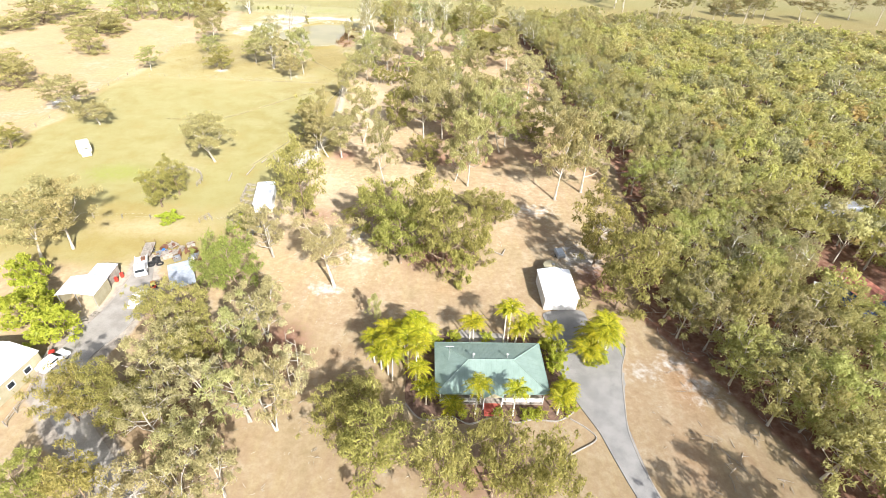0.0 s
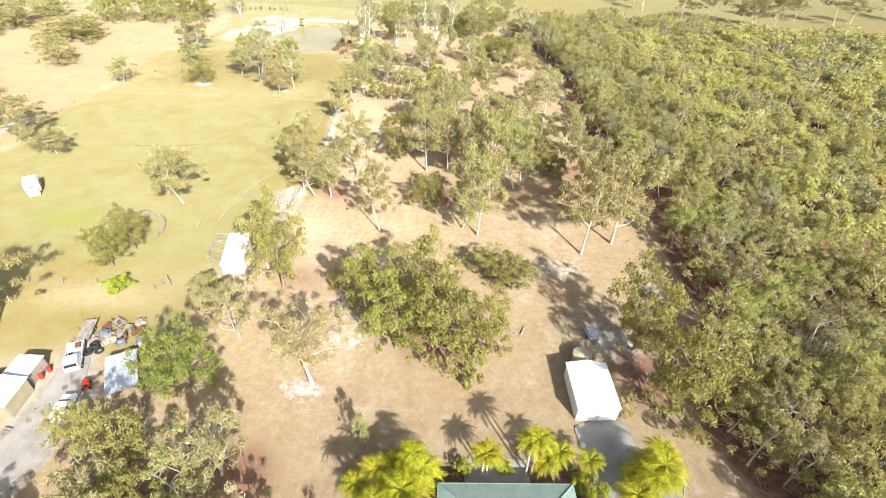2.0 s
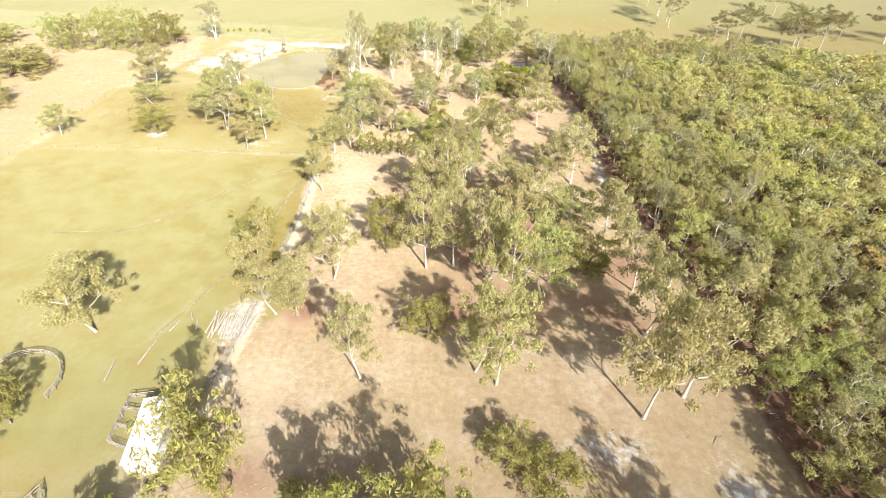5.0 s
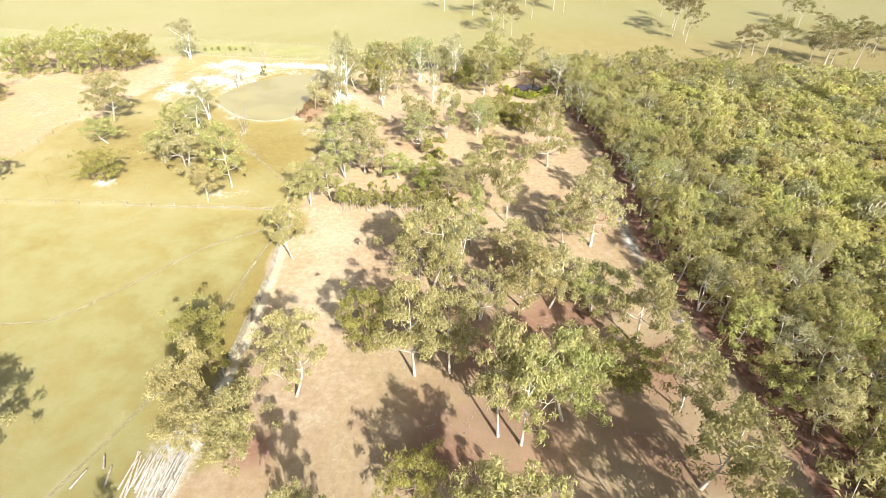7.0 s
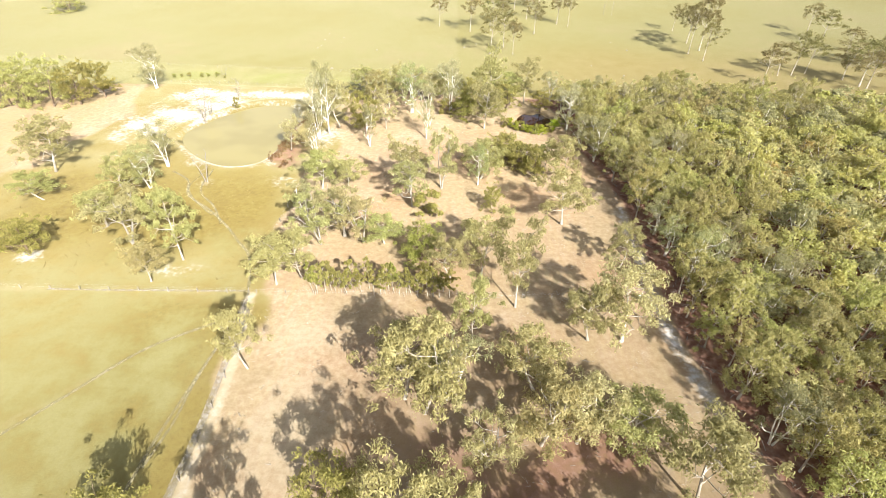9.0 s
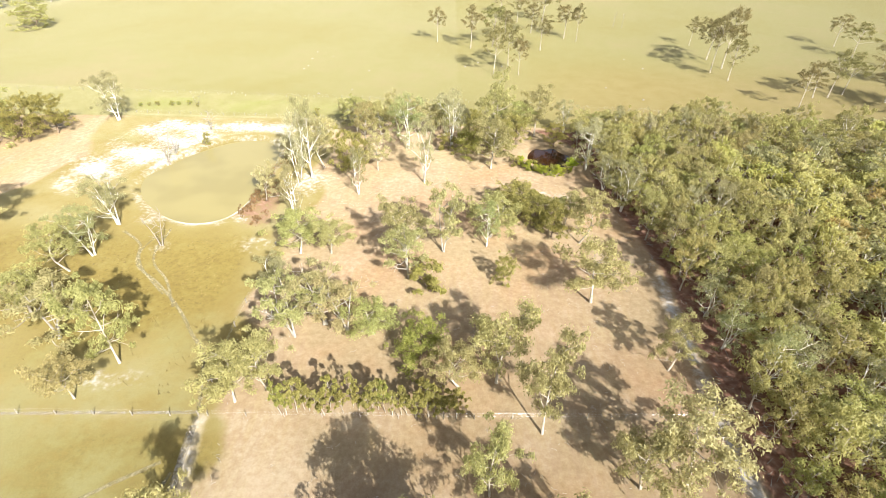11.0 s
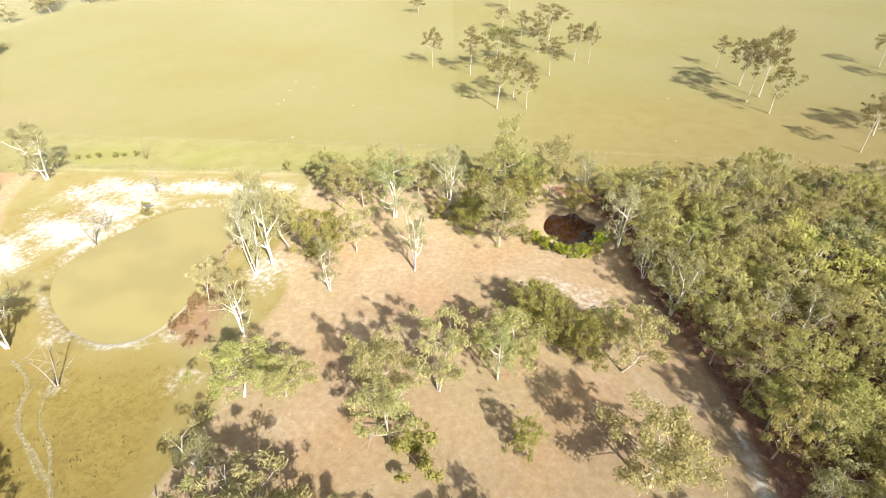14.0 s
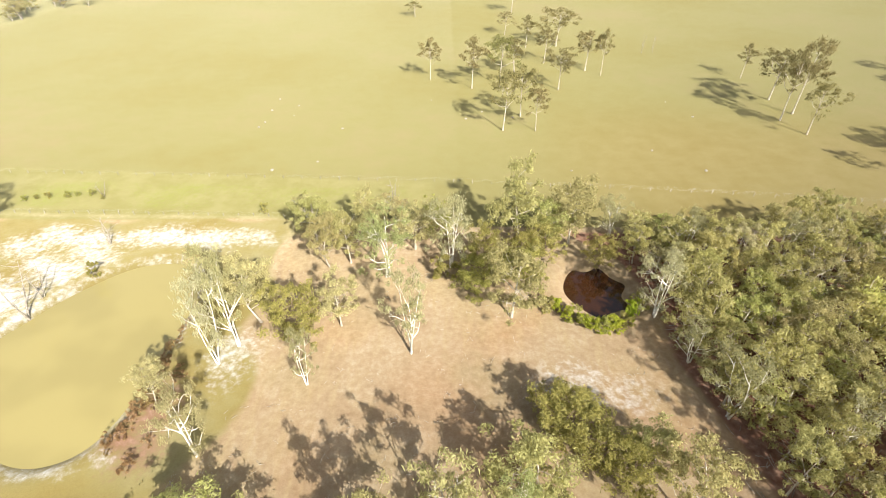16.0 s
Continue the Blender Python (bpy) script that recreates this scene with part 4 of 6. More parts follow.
sparse(-2.6, 221.6, 15.6, 4.8)
dead(-62.0, 222.0, 9.5, 3.4)
white_gum(6.7, 223.7, 10.9, 3.1)
gum(-102.8, 225.2, 14.8, 7.0)
gum(26.7, 225.9, 13.0, 4.7)
gum(7.3, 227.2, 10.4, 5.4)
bush(20.9, 227.8, 9.0, 4.2)
bush(17.4, 231.6, 8.6, 4.2)
gum(24.4, 231.4, 9.1, 3.3)
white_gum(-75.4, 229.6, 12.0, 4.6)
white_gum(-36.8, 232.8, 14.2, 3.7)
wood_tree(-196.0, 232.9, 5.9, 10.0)
wood_tree(-157.4, 232.9, 9.9, 12.5)
bush(15.4, 236.0, 8.0, 5.4)
dead(-80.7, 237.0, 11.6, 3.9)
bush(12.8, 238.1, 7.4, 3.8)
wood_tree(-152.6, 238.5, 8.1, 7.4)
white_gum(39.2, 239.2, 12.3, 4.9)
gum(-45.5, 240.5, 10.4, 2.6)
gum(40.1, 244.7, 6.9, 3.2)
white_gum(-23.9, 244.9, 12.5, 2.3)
white_gum(-39.4, 249.2, 19.4, 4.1)
wood_tree(-192.5, 250.6, 12.2, 13.2)
white_gum(-8.1, 251.6, 16.4, 4.2)
white_gum(-37.2, 252.9, 21.6, 4.8)
bush(-26.2, 253.2, 13.9, 4.7)
gum(-20.7, 257.7, 11.2, 3.5)
gum(-35.0, 258.6, 15.3, 4.5)
white_gum(35.6, 259.8, 14.3, 5.2)
dead(-77.9, 260.0, 12.4, 4.5)
gum(9.7, 260.0, 14.1, 5.3)
dead(-78.0, 264.5, 9.5, 3.1)
wood_tree(-160.8, 264.8, 12.9, 6.5)
wood_tree(-153.6, 266.3, 13.5, 6.5)
wood_tree(-145.8, 268.3, 14.8, 6.5)
wood_tree(-138.6, 268.8, 15.7, 6.5)
wood_tree(-131.4, 269.3, 16.1, 6.5)
wood_tree(-189.7, 270.4, 9.1, 8.6)
shrub(-71.7, 270.8, 3.9, 1.3)
shrub(-2.1, 270.9, 4.8, 2.9)
bush(-124.2, 271.4, 14.0, 6.2)
white_gum(-13.8, 271.6, 15.7, 5.5)
bush(4.8, 273.4, 10.8, 4.6)
gum(-25.8, 274.5, 13.2, 3.8)
white_gum(-0.9, 274.5, 16.1, 5.2)
bush(29.2, 274.8, 7.1, 4.0)
gum(-21.7, 275.8, 12.8, 4.0)
bush(18.0, 277.7, 9.9, 4.8)
bush(-119.9, 278.1, 11.8, 5.4)
gum(-8.7, 280.7, 12.6, 5.3)
gum(13.7, 280.7, 18.9, 5.9)
gum(24.4, 282.7, 14.6, 5.6)
dead(-75.5, 282.7, 8.4, 3.1)
white_gum(-106.8, 288.2, 15.0, 6.0)
gum(-30.2, 283.5, 11.0, 4.2)
gum(-17.2, 284.0, 11.5, 4.4)
bush(-4.2, 285.0, 9.0, 4.2)
sparse(-12.4, 288.0, 10.0, 4.2)
sparse(-33.4, 289.6, 8.0, 3.8)
dead(-14.9, 298.5, 8.0, 3.2)
bush(3.4, 266.4, 9.0, 4.4)
bush(12.4, 268.6, 8.6, 4.6)
gum(19.6, 281.8, 11.0, 5.0)
gum(86.5, 89.5, 11.0, 4.6)
bush(93.5, 87.5, 9.0, 4.6)
bush(99.5, 89.5, 9.0, 4.4)
bush(13.6, 274.2, 8.6, 4.4)
shrub(-106.1, 300.6, 1.4, 0.9)
shrub(-103.6, 301.4, 1.2, 0.7)
shrub(-101.2, 302.0, 1.6, 0.9)
shrub(-96.2, 302.0, 1.7, 0.9)
shrub(-94.2, 302.8, 1.2, 0.8)
shrub(-90.8, 303.4, 1.5, 0.9)
shrub(-87.2, 301.4, 1.2, 0.7)
shrub(-44.9, 294.6, 2.8, 1.3)
dead(-88.0, 303.3, 5.0, 1.8)
tall(155.6, 302.5, 15.1, 7.1)
tall(168.4, 306.3, 16.5, 7.0)
tall(119.8, 308.5, 15.7, 4.9)
tall(158.3, 310.0, 17.6, 8.3)
tall(156.4, 317.7, 11.0, 5.8)
tall(132.5, 321.6, 13.0, 4.5)
tall(138.4, 322.3, 17.0, 6.3)
tall(145.5, 325.2, 15.4, 5.7)
tall(212.1, 325.9, 17.3, 8.3)
tall(194.0, 333.0, 12.6, 6.8)
tall(265.2, 333.7, 18.9, 8.3)
tall(226.5, 333.8, 12.1, 6.9)
tall(184.9, 336.5, 15.0, 7.1)
tall(172.5, 338.9, 9.6, 6.2)
tall(190.5, 339.3, 9.7, 6.2)
tall(109.2, 339.8, 16.5, 5.3)
tall(26.0, 342.6, 14.2, 3.9)
tall(15.8, 343.1, 18.5, 6.1)
tall(256.7, 347.9, 13.1, 7.1)
tall(106.6, 350.5, 21.9, 5.3)
tall(22.7, 354.6, 16.2, 5.1)
tall(113.8, 356.3, 24.0, 5.7)
tall(185.6, 361.1, 10.5, 6.2)
tall(112.8, 369.6, 17.2, 6.7)
tall(181.1, 375.3, 15.3, 7.6)
tall(40.0, 380.5, 14.8, 5.3)
tall(7.7, 381.9, 18.4, 6.1)
tall(18.2, 385.7, 18.2, 6.7)
tall(-8.1, 392.5, 15.0, 4.1)
tall(114.3, 394.0, 12.8, 4.3)
tall(185.8, 396.0, 14.6, 5.0)
tall(60.1, 397.8, 17.3, 4.4)
tall(25.7, 400.2, 13.1, 5.8)
tall(55.1, 403.7, 15.3, 5.3)
wood_tree(-212.4, 404.4, 14.3, 10.0)
tall(39.8, 414.0, 14.1, 4.7)
dead(91.1, 429.1, 9.4, 1.2)
dead(86.3, 429.1, 10.1, 1.2)
tall(35.1, 437.9, 13.9, 5.8)
tall(49.6, 440.7, 16.6, 8.4)
tall(27.6, 462.0, 11.0, 5.0)
tall(-19.5, 503.5, 8.2, 5.8)
tall(36.7, 514.9, 15.5, 5.8)


# the woodland's edge by the driveway
for x, y, h, r in ((52, 33, 13, 4.6), (49, 41, 13, 4.6), (54.5, 41, 14, 5), (46.5, 48, 12, 4.4), (57, 29, 13, 5), (43.5, 22, 12, 4.4), (48, 18, 14, 5), (38.5, 17, 12, 4.2)):
    plant("forest", x, y, h, r, "trees of the woodland edge")
bush(-45.5, 55.9, 8.6, 3.2)
sparse(-37.5, 48.3, 10.0, 4.0)
sparse(-30.5, 50.0, 11.0, 4.2)

# a planted row of saplings along the cross fence
for k in range(26):
    plant("sapling", -25.5 + k * 1.02 + tree_dice.uniform(-0.3, 0.3), 181.6 + tree_dice.uniform(-0.6, 1.2), tree_dice.uniform(4.6, 8.0), tree_dice.uniform(0.9, 1.6), "planted row of saplings")
# shrubs on the rim of the dark pool
for k in range(13):
    u = k / 12
    (bright if k % 3 else shrub)(16.5 + 17 * u, 262.3 - 5.6 * math.sin(u * math.pi) + tree_dice.uniform(-0.8, 0.8), tree_dice.uniform(1.8, 3.6), tree_dice.uniform(1.1, 2.1))
# bare trees along the far corner of the big pasture
for k in range(22):
    plant("grey", -268 + k * 2.4 - tree_dice.uniform(0, 34), 425 + 6.0 * k + tree_dice.uniform(-4, 4), tree_dice.uniform(8, 13), tree_dice.uniform(4, 6), "bare trees beyond the pasture")
# low scrub on the dam's bank
for k in range(16):
    plant("scrub", -44 - tree_dice.uniform(0, 5), 231 + k * 1.9, tree_dice.uniform(0.7, 2.0), tree_dice.uniform(0.6, 1.5), "dry scrub")
# rusty scrub down at the dam's waterline
for k in range(15):
    plant("scrub", -49.0 + 1.6 * math.sin(k * 0.21) + tree_dice.uniform(-0.9, 0.9), 234.5 + k * 1.3, tree_dice.uniform(1.0, 2.4), tree_dice.uniform(0.8, 1.5), "dry scrub")


# ---- the woodland ----
def dome(seed, count, leaf):
    """A close-grown woodland tree: many small clumps over an uneven dome on a forked stem."""
    rng = np.random.default_rng(seed)
    n = 44
    way = rng.normal(size=(n, 3))
    way[:, 2] = np.abs(way[:, 2]) * 0.85 - 0.05
    way /= np.linalg.norm(way, axis=1)[:, None]
    lump = 1 + 0.3 * np.sin(way[:, 0] * 3 + seed) * np.cos(way[:, 1] * 4 + seed * 2)
    centres = way * (lump * rng.uniform(0.6, 1.0, n))[:, None] * np.array([3.3, 3.3, 4.0]) + np.array([0, 0, 5.6])
    foliage = leaves(rng, centres, rng.uniform(0.5, 1.0, n), count, *leaf)
    wood = [tube([(0, 0, -0.4), (0.1, 0.1, 4), (0.3, -0.2, 8)], [0.2, 0.16, 0.08], 4)]
    for k in range(7):
        c = centres[k * 6]
        wood.append(tube([(0.1, 0.1, 3.0 + 0.5 * k), (c + np.array([0, 0, 3.5])) / 2, c * np.array([1.06, 1.06, 1.0]) + np.array([0, 0, 0.4])], [0.12, 0.09, 0.03], 3))
    return joined(wood), foliage


def scattered(rng, area, gap, tries):
    """Plan points no closer than a gap."""
    cell, spots = {}, []
    for _ in range(tries):
        x, y = rng.uniform(area[0], area[1]), rng.uniform(area[2], area[3])
        key = (int(x // gap), int(y // gap))
        near = [p for i in (-1, 0, 1) for j in (-1, 0, 1) for p in cell.get((key[0] + i, key[1] + j), ())]
        if any((x - a) ** 2 + (y - b) ** 2 < gap * gap for a, b in near):
            continue
        cell.setdefault(key, []).append((x, y))
        spots.append((x, y))
    s = np.array(spots)
    keep = (inside(s[:, 0], s[:, 1], WOOD) > 2.0) & (s[:, 0] < 44 + 0.75 * s[:, 1])
    for cx, cy, r in ((93, 97, 8.5), (80, 70, 7.6), (75, 72, 4.5), (79, 80, 4), (76, 64, 3.5), (26, 267, 9)):
        keep &= (s[:, 0] - cx) ** 2 + (s[:, 1] - cy) ** 2 > r * r
    return s[keep]


def build_woodland():
    """Close woodland: single trees along its open side, one joined mass beyond, and a low understorey."""
    rng = np.random.default_rng(7)
    s = np.concatenate([scattered(rng, (30, 120, 22, 290), 4.2, 22000), scattered(rng, (120, 330, 22, 290), 5.6, 22000)])
    s = s[np.argsort(inside(s[:, 0], s[:, 1], WOOD) + 0.02 * s[:, 1] + 60 * (s[:, 0] > 120))]
    for x, y in s[:290]:
        kind = rng.choice(["forest", "forest", "forest", "forest", "forest", "gum", "grey", "white"])
        h, r = rng.uniform(7.5, 13.0), rng.uniform(3.0, 4.6)
        plant(str(kind), float(x), float(y), float(h), float(r), "trees of the woodland edge")
    forms = [dome(150 + k, 980, (0.6, 0.34)) for k in range(12)]
    far_forms = [dome(170 + k, 480, (0.9, 0.5)) for k in range(8)]
    ob = tagged(new("woodland"), "close dry eucalypt woodland with olive crowns", "woodland", kind="stuff")
    s = s[290:]
    pale = rng.random(len(s)) < 0.24
    for name, mat, chosen in (("crowns", FOREST_MASS, ~pale), ("pale_crowns", PALE_LEAF, pale)):
        wood, crown = [], []
        for x, y in s[chosen]:
            pool = forms if x < 120 else far_forms
            w, f = pool[rng.integers(len(pool))]
            a, h, r = rng.uniform(0, 6.28), rng.uniform(0.8, 1.25), rng.uniform(0.85, 1.3) * (1 if x < 120 else 1.25)
            m = np.array([[r * np.cos(a), -r * np.sin(a), 0], [r * np.sin(a), r * np.cos(a), 0], [0, 0, h]]).T
            at = np.array([x, y, -0.1])
            wood.append((w[0] @ m + at, w[1]))
            crown.append((f[0] @ m + at, f[1]))
        tagged(part("trunks", soup("trunks", *joined(wood), WHITE_BARK if name == "pale_crowns" else BARK), None, ob), kind="stuff")
        tagged(part(name, soup(name, *joined(crown), mat), None, ob), kind="stuff")
    low = scattered(rng, (38, 110, 22, 290), 3.4, 9000)
    low = low[inside(low[:, 0], low[:, 1], WOOD) > 5]
    centres = np.concatenate([np.column_stack([low + rng.normal(0, 0.8, low.shape), rng.uniform(0.8, 2.6, len(low))]) for _ in range(3)])
    scrub = leaves(rng, centres, rng.uniform(0.7, 1.4, len(centres)), min(90000, 75 * len(low)), 0.7, 0.36)
    tagged(part("understorey", soup("understorey", *scrub, FOREST_MASS), None, ob), kind="stuff")


FOREST_MASS = leaf_material("forest_mass_leaf", (0.37, 0.34, 0.137), (0.505, 0.467, 0.203), (0.63, 0.592, 0.3), 0.5, mass=True)
build_woodland()


# ---- palms ----
def frond_form(seed, length, count, leaflets):
    rng = np.random.default_rng(seed)
    v, n = [], 0
    ribs = []
    for k in range(count):
        a = k * 2.4 + rng.uniform(-0.2, 0.2)
        rise = rng.uniform(0.15, 1.1)
        u = np.linspace(0, 1, leaflets)
        out = length * u * (1 - 0.12 * rise)
        z = length * (rise * u * 0.75 - (0.55 + 0.25 * rng.random()) * u ** 2.2)
        rib = np.stack([np.cos(a) * out, np.sin(a) * out, z], 1)
        ribs.append(tube(rib[:: max(1, leaflets // 5)], np.linspace(0.04, 0.01, len(rib[:: max(1, leaflets // 5)])), 3))
        side = np.array([-np.sin(a), np.cos(a), 0])
        w = 0.62 * np.sin(np.pi * np.clip(u * 0.85 + 0.12, 0, 1)) * length / 2.6
        for i in range(1, leaflets):
            for s in (-1, 1):
                root = rib[i]
                tip = root + side * s * w[i] + np.array([np.cos(a), np.sin(a), 0]) * 0.25 - np.array([0, 0, 0.3 * w[i]])
                wide = (rib[i] - rib[i - 1]) * 0.95
                v += [root, root - wide, tip]
    v = np.array(v)
    return joined(ribs + [(v, np.arange(len(v)).reshape(-1, 3))])


PALM_HEADS = [soup("frond_head", *frond_form(200 + k, 2.7, 20, 14), PALM_LEAF) for k in range(3)]
PALM_STEMS = [soup("trunk", *tube([(0, 0, -0.4), (0.1, 0.02, 0.3), (0.12, 0.1, 0.6), (0.05, 0.12, 1.0)], [0.17, 0.13, 0.1, 0.08], 7), PALM_TRUNK)]


def palm(x, y, h, size=1.0):
    ob = thing("palm_tree", (x, y, 0), tree_dice.uniform(0, 360), "slender garden palm with bright yellow-green fronds", "palm", "palms round the house")
    stem = max(0.6, h - 1.2 * size)
    t = part("trunk", PALM_STEMS[0], None, ob, "pale ringed palm trunk")
    t.scale = (1, 1, stem)
    head = part("frond_head", tree_dice.choice(PALM_HEADS), None, ob)
    head.location, head.scale = (0.05, 0.12, stem - 0.05), (size, size, size)
    return ob


for x, y, h in ((7.0, 54.9, 5.8), (6.4, 54.7, 5.9), (12.7, 55, 9.1), (11.9, 54.8, 8.4), (15.4, 55.2, 6.3), (14.0, 55, 4.6), (19.5, 55.4, 4.4)):
    palm(x, y, h, 0.85)
for x, y, h in ((-5.5, 46.4, 7.7), (-6.2, 47.3, 8.6), (-2.0, 45.4, 9.4), (-1.5, 44.6, 6.3), (-0.3, 42.2, 4.6), (-0.9, 52.4, 6.6), (-8.6, 49.7, 7.0), (-4.1, 50, 7.6), (-3.2, 48.4, 8.8), (-6.6, 51.5, 7.2), (-2.6, 53.4, 7.4), (-7.4, 48.4, 5.2), (-1.8, 50.2, 6.4), (-4.8, 53.2, 6.2)):
    palm(x, y, h, tree_dice.uniform(0.75, 1.0))
for x, y, h in ((6.8, 40.9, 7.8), (12.3, 40.9, 7.0), (19.6, 43.1, 4.6), (3.4, 40.8, 3.4), (18.7, 41.3, 5.0), (20.2, 44.6, 3.6)):
    palm(x, y, h, 0.85)
for x, y, h in ((26.2, 52.2, 7.4), (28.0, 55.2, 7.0), (24.7, 51.2, 4.8), (27.4, 53.2, 8.2), (26.0, 54.4, 6.0), (28.6, 53.6, 5.0), (25.2, 53.0, 4.0)):
    palm(x, y, h, tree_dice.uniform(0.9, 1.2))
for x, y, h, r in ((19.5, 48.8, 4.6, 1.9), (19.6, 51.2, 4.4, 2.0), (18.9, 53.6, 3.4, 1.6), (14.1, 40.6, 1.9, 1.2), (16.0, 40.8, 1.8, 1.2), (10.2, 40.9, 1.4, 0.9), (5.2, 40.6, 1.4, 0.9), (0.4, 53.6, 2.8, 1.5), (9.5, 55.2, 1.8, 1.2), (4.0, 54.8, 2.2, 1.4), (25.8, 51.0, 2.0, 1.6), (27.2, 51.6, 2.2, 1.7), (20.4, 42.0, 2.0, 1.2)):
    bright(x, y, h, r)


# ---- the house ----
def hip_roof(w, d, z, pitch, thick=0.14):
    """Four roof planes with thickness: front and back (ribs across x), ends (ribs across y)."""
    rise = d / 2 * math.tan(radians(pitch))
    a, b, e = w / 2, d / 2, (w - d) / 2
    c = [(-a, -b, z), (a, -b, z), (a, b, z), (-a, b, z), (-e, 0, z + rise), (e, 0, z + rise)]
    low = [(x, y, zz - thick) for x, y, zz in c]
    v = c + low
    f = [(0, 1, 5, 4), (2, 3, 4, 5), (1, 2, 5), (3, 0, 4), (0, 6, 7, 1), (1, 7, 8, 2), (2, 8, 9, 3), (3, 9, 6, 0), (6, 10, 11, 7), (8, 11, 10, 9), (7, 11, 8), (9, 10, 6)]
    return v, f, rise


def window(parent, x, y, z, w, h, facing=-1):
    """A window in a wall along x."""
    s = facing
    wf = part("window", boxes((x - w / 2, x + w / 2, y - 0.03, y + 0.03, z, z + h)), DARK_GLASS, parent)
    fr = boxes((x - w / 2 - 0.06, x + w / 2 + 0.06, y + s * 0.05 - 0.03, y + s * 0.05 + 0.03, z - 0.08, z), (x - w / 2 - 0.06, x + w / 2 + 0.06, y + s * 0.05 - 0.03, y + s * 0.05 + 0.03, z + h, z + h + 0.07),
               (x - w / 2 - 0.06, x - w / 2, y + s * 0.05 - 0.03, y + s * 0.05 + 0.03, z, z + h), (x + w / 2, x + w / 2 + 0.06, y + s * 0.05 - 0.03, y + s * 0.05 + 0.03, z, z + h), (x - 0.025, x + 0.025, y + s * 0.05 - 0.03, y + s * 0.05 + 0.03, z, z + h))
    part("window_frame", fr, WHITE_PAINT, wf)


def build_house():
    W, D = 16.3, 9.6
    ob = thing("house", (9.1, 47.25, 0), 2.2, "low timber house with pale green hipped metal roof and veranda", "house")
    v, f, rise = hip_roof(W, D, 2.75, 18.5)
    me = mesh_of("roof", v, f, [GREEN_ROOF_X, GREEN_ROOF_Y], [0, 0, 1, 1] + [0] * 8)
    roof = part("roof", me, None, ob, "pale green ribbed metal roof")
    e, top = (W - D) / 2, 2.75 + rise
    caps = rods(((-e, 0, top), (e, 0, top), 0.12), *[((sx * e, 0, top), (sx * W / 2, sy * D / 2, 2.76), 0.1) for sx in (-1, 1) for sy in (-1, 1)])
    part("ridge_cap", caps, GREEN_ROOF_X, roof)
    g = boxes((-W / 2 - 0.14, W / 2 + 0.14, -D / 2 - 0.14, -D / 2 - 0.01, 2.58, 2.74), (-W / 2 - 0.14, W / 2 + 0.14, D / 2 + 0.01, D / 2 + 0.14, 2.58, 2.74), (-W / 2 - 0.14, -W / 2 - 0.01, -D / 2 - 0.01, D / 2 + 0.01, 2.58, 2.74), (W / 2 + 0.01, W / 2 + 0.14, -D / 2 - 0.01, D / 2 + 0.01, 2.58, 2.74))
    part("gutter", g, GREEN_ROOF_X, roof, "pale green metal gutter")
    # entrance gable
    gy0, gy1, gz = -D / 2 - 0.9, -2.6, 3.72
    gv = [(-1.45, gy0, 2.7), (1.45, gy0, 2.7), (0, gy0, gz), (0, gy1, gz), (-1.45, -D / 2 + 0.35, 2.82), (1.45, -D / 2 + 0.35, 2.82)]
    gf = [(0, 2, 3, 4), (1, 5, 3, 2)]
    gv2 = [(x + 0.0, y, z + 0.1) for x, y, z in gv]
    allv = gv2 + gv
    allf = gf + [tuple(i + 6 for i in q[::-1]) for q in gf] + [(0, 6, 8, 2), (2, 8, 7, 1), (0, 4, 10, 6), (1, 7, 11, 5)]
    gable = part("entrance_gable", mesh_of("entrance_gable", allv, allf, [GREEN_ROOF_Y]), None, ob)
    for s in (-1, 1):
        part("gable_post", boxes((s * 1.3 - 0.07, s * 1.3 + 0.07, gy0 + 0.1, gy0 + 0.24, 0, 2.72)), WHITE_PAINT, gable)
    infill = bmesh.new()
    tri = [infill.verts.new(p) for p in ((-1.4, gy0 + 0.12, 2.72), (1.4, gy0 + 0.12, 2.72), (0, gy0 + 0.12, gz - 0.05), (-1.4, gy0 + 0.18, 2.72), (1.4, gy0 + 0.18, 2.72), (0, gy0 + 0.18, gz - 0.05))]
    for q in ((0, 1, 2), (5, 4, 3), (0, 3, 4, 1), (1, 4, 5, 2), (2, 5, 3, 0)):
        infill.faces.new([tri[i] for i in q])
    part("gable_infill", infill, CREAM, gable)
    part("entrance_step", boxes((-1.2, 1.2, gy0 - 0.5, -D / 2 + 0.1, -0.2, 0.3), (-1.2, 1.2, gy0 - 0.95, gy0 - 0.5, -0.2, 0.12)), BRICK_RED, ob, "red-brown entrance steps")
    # walls with a recessed veranda in front
    y0, y1, x1 = -D / 2 + 2.2, D / 2 - 0.55, W / 2 - 0.55
    part("wall", boxes((-x1, x1, y0, y0 + 0.15, 0, 2.62)), CREAM, ob)
    part("wall", boxes((-x1, x1, y1 - 0.15, y1, 0, 2.62)), CREAM, ob)
    part("wall", boxes((-x1, -x1 + 0.15, y0 + 0.15, y1 - 0.15, 0, 2.62)), CREAM, ob)
    part("wall", boxes((x1 - 0.15, x1, y0 + 0.15, y1 - 0.15, 0, 2.62)), CREAM, ob)
    part("veranda_floor", boxes((-x1, x1, -D / 2 + 0.1, y0, 0, 0.3)), GREY_WOOD, ob)
    for x in (-6.2, -3.6, 3.6, 6.2):
        window(ob, x, y0 - 0.035, 0.9, 1.6, 1.2)
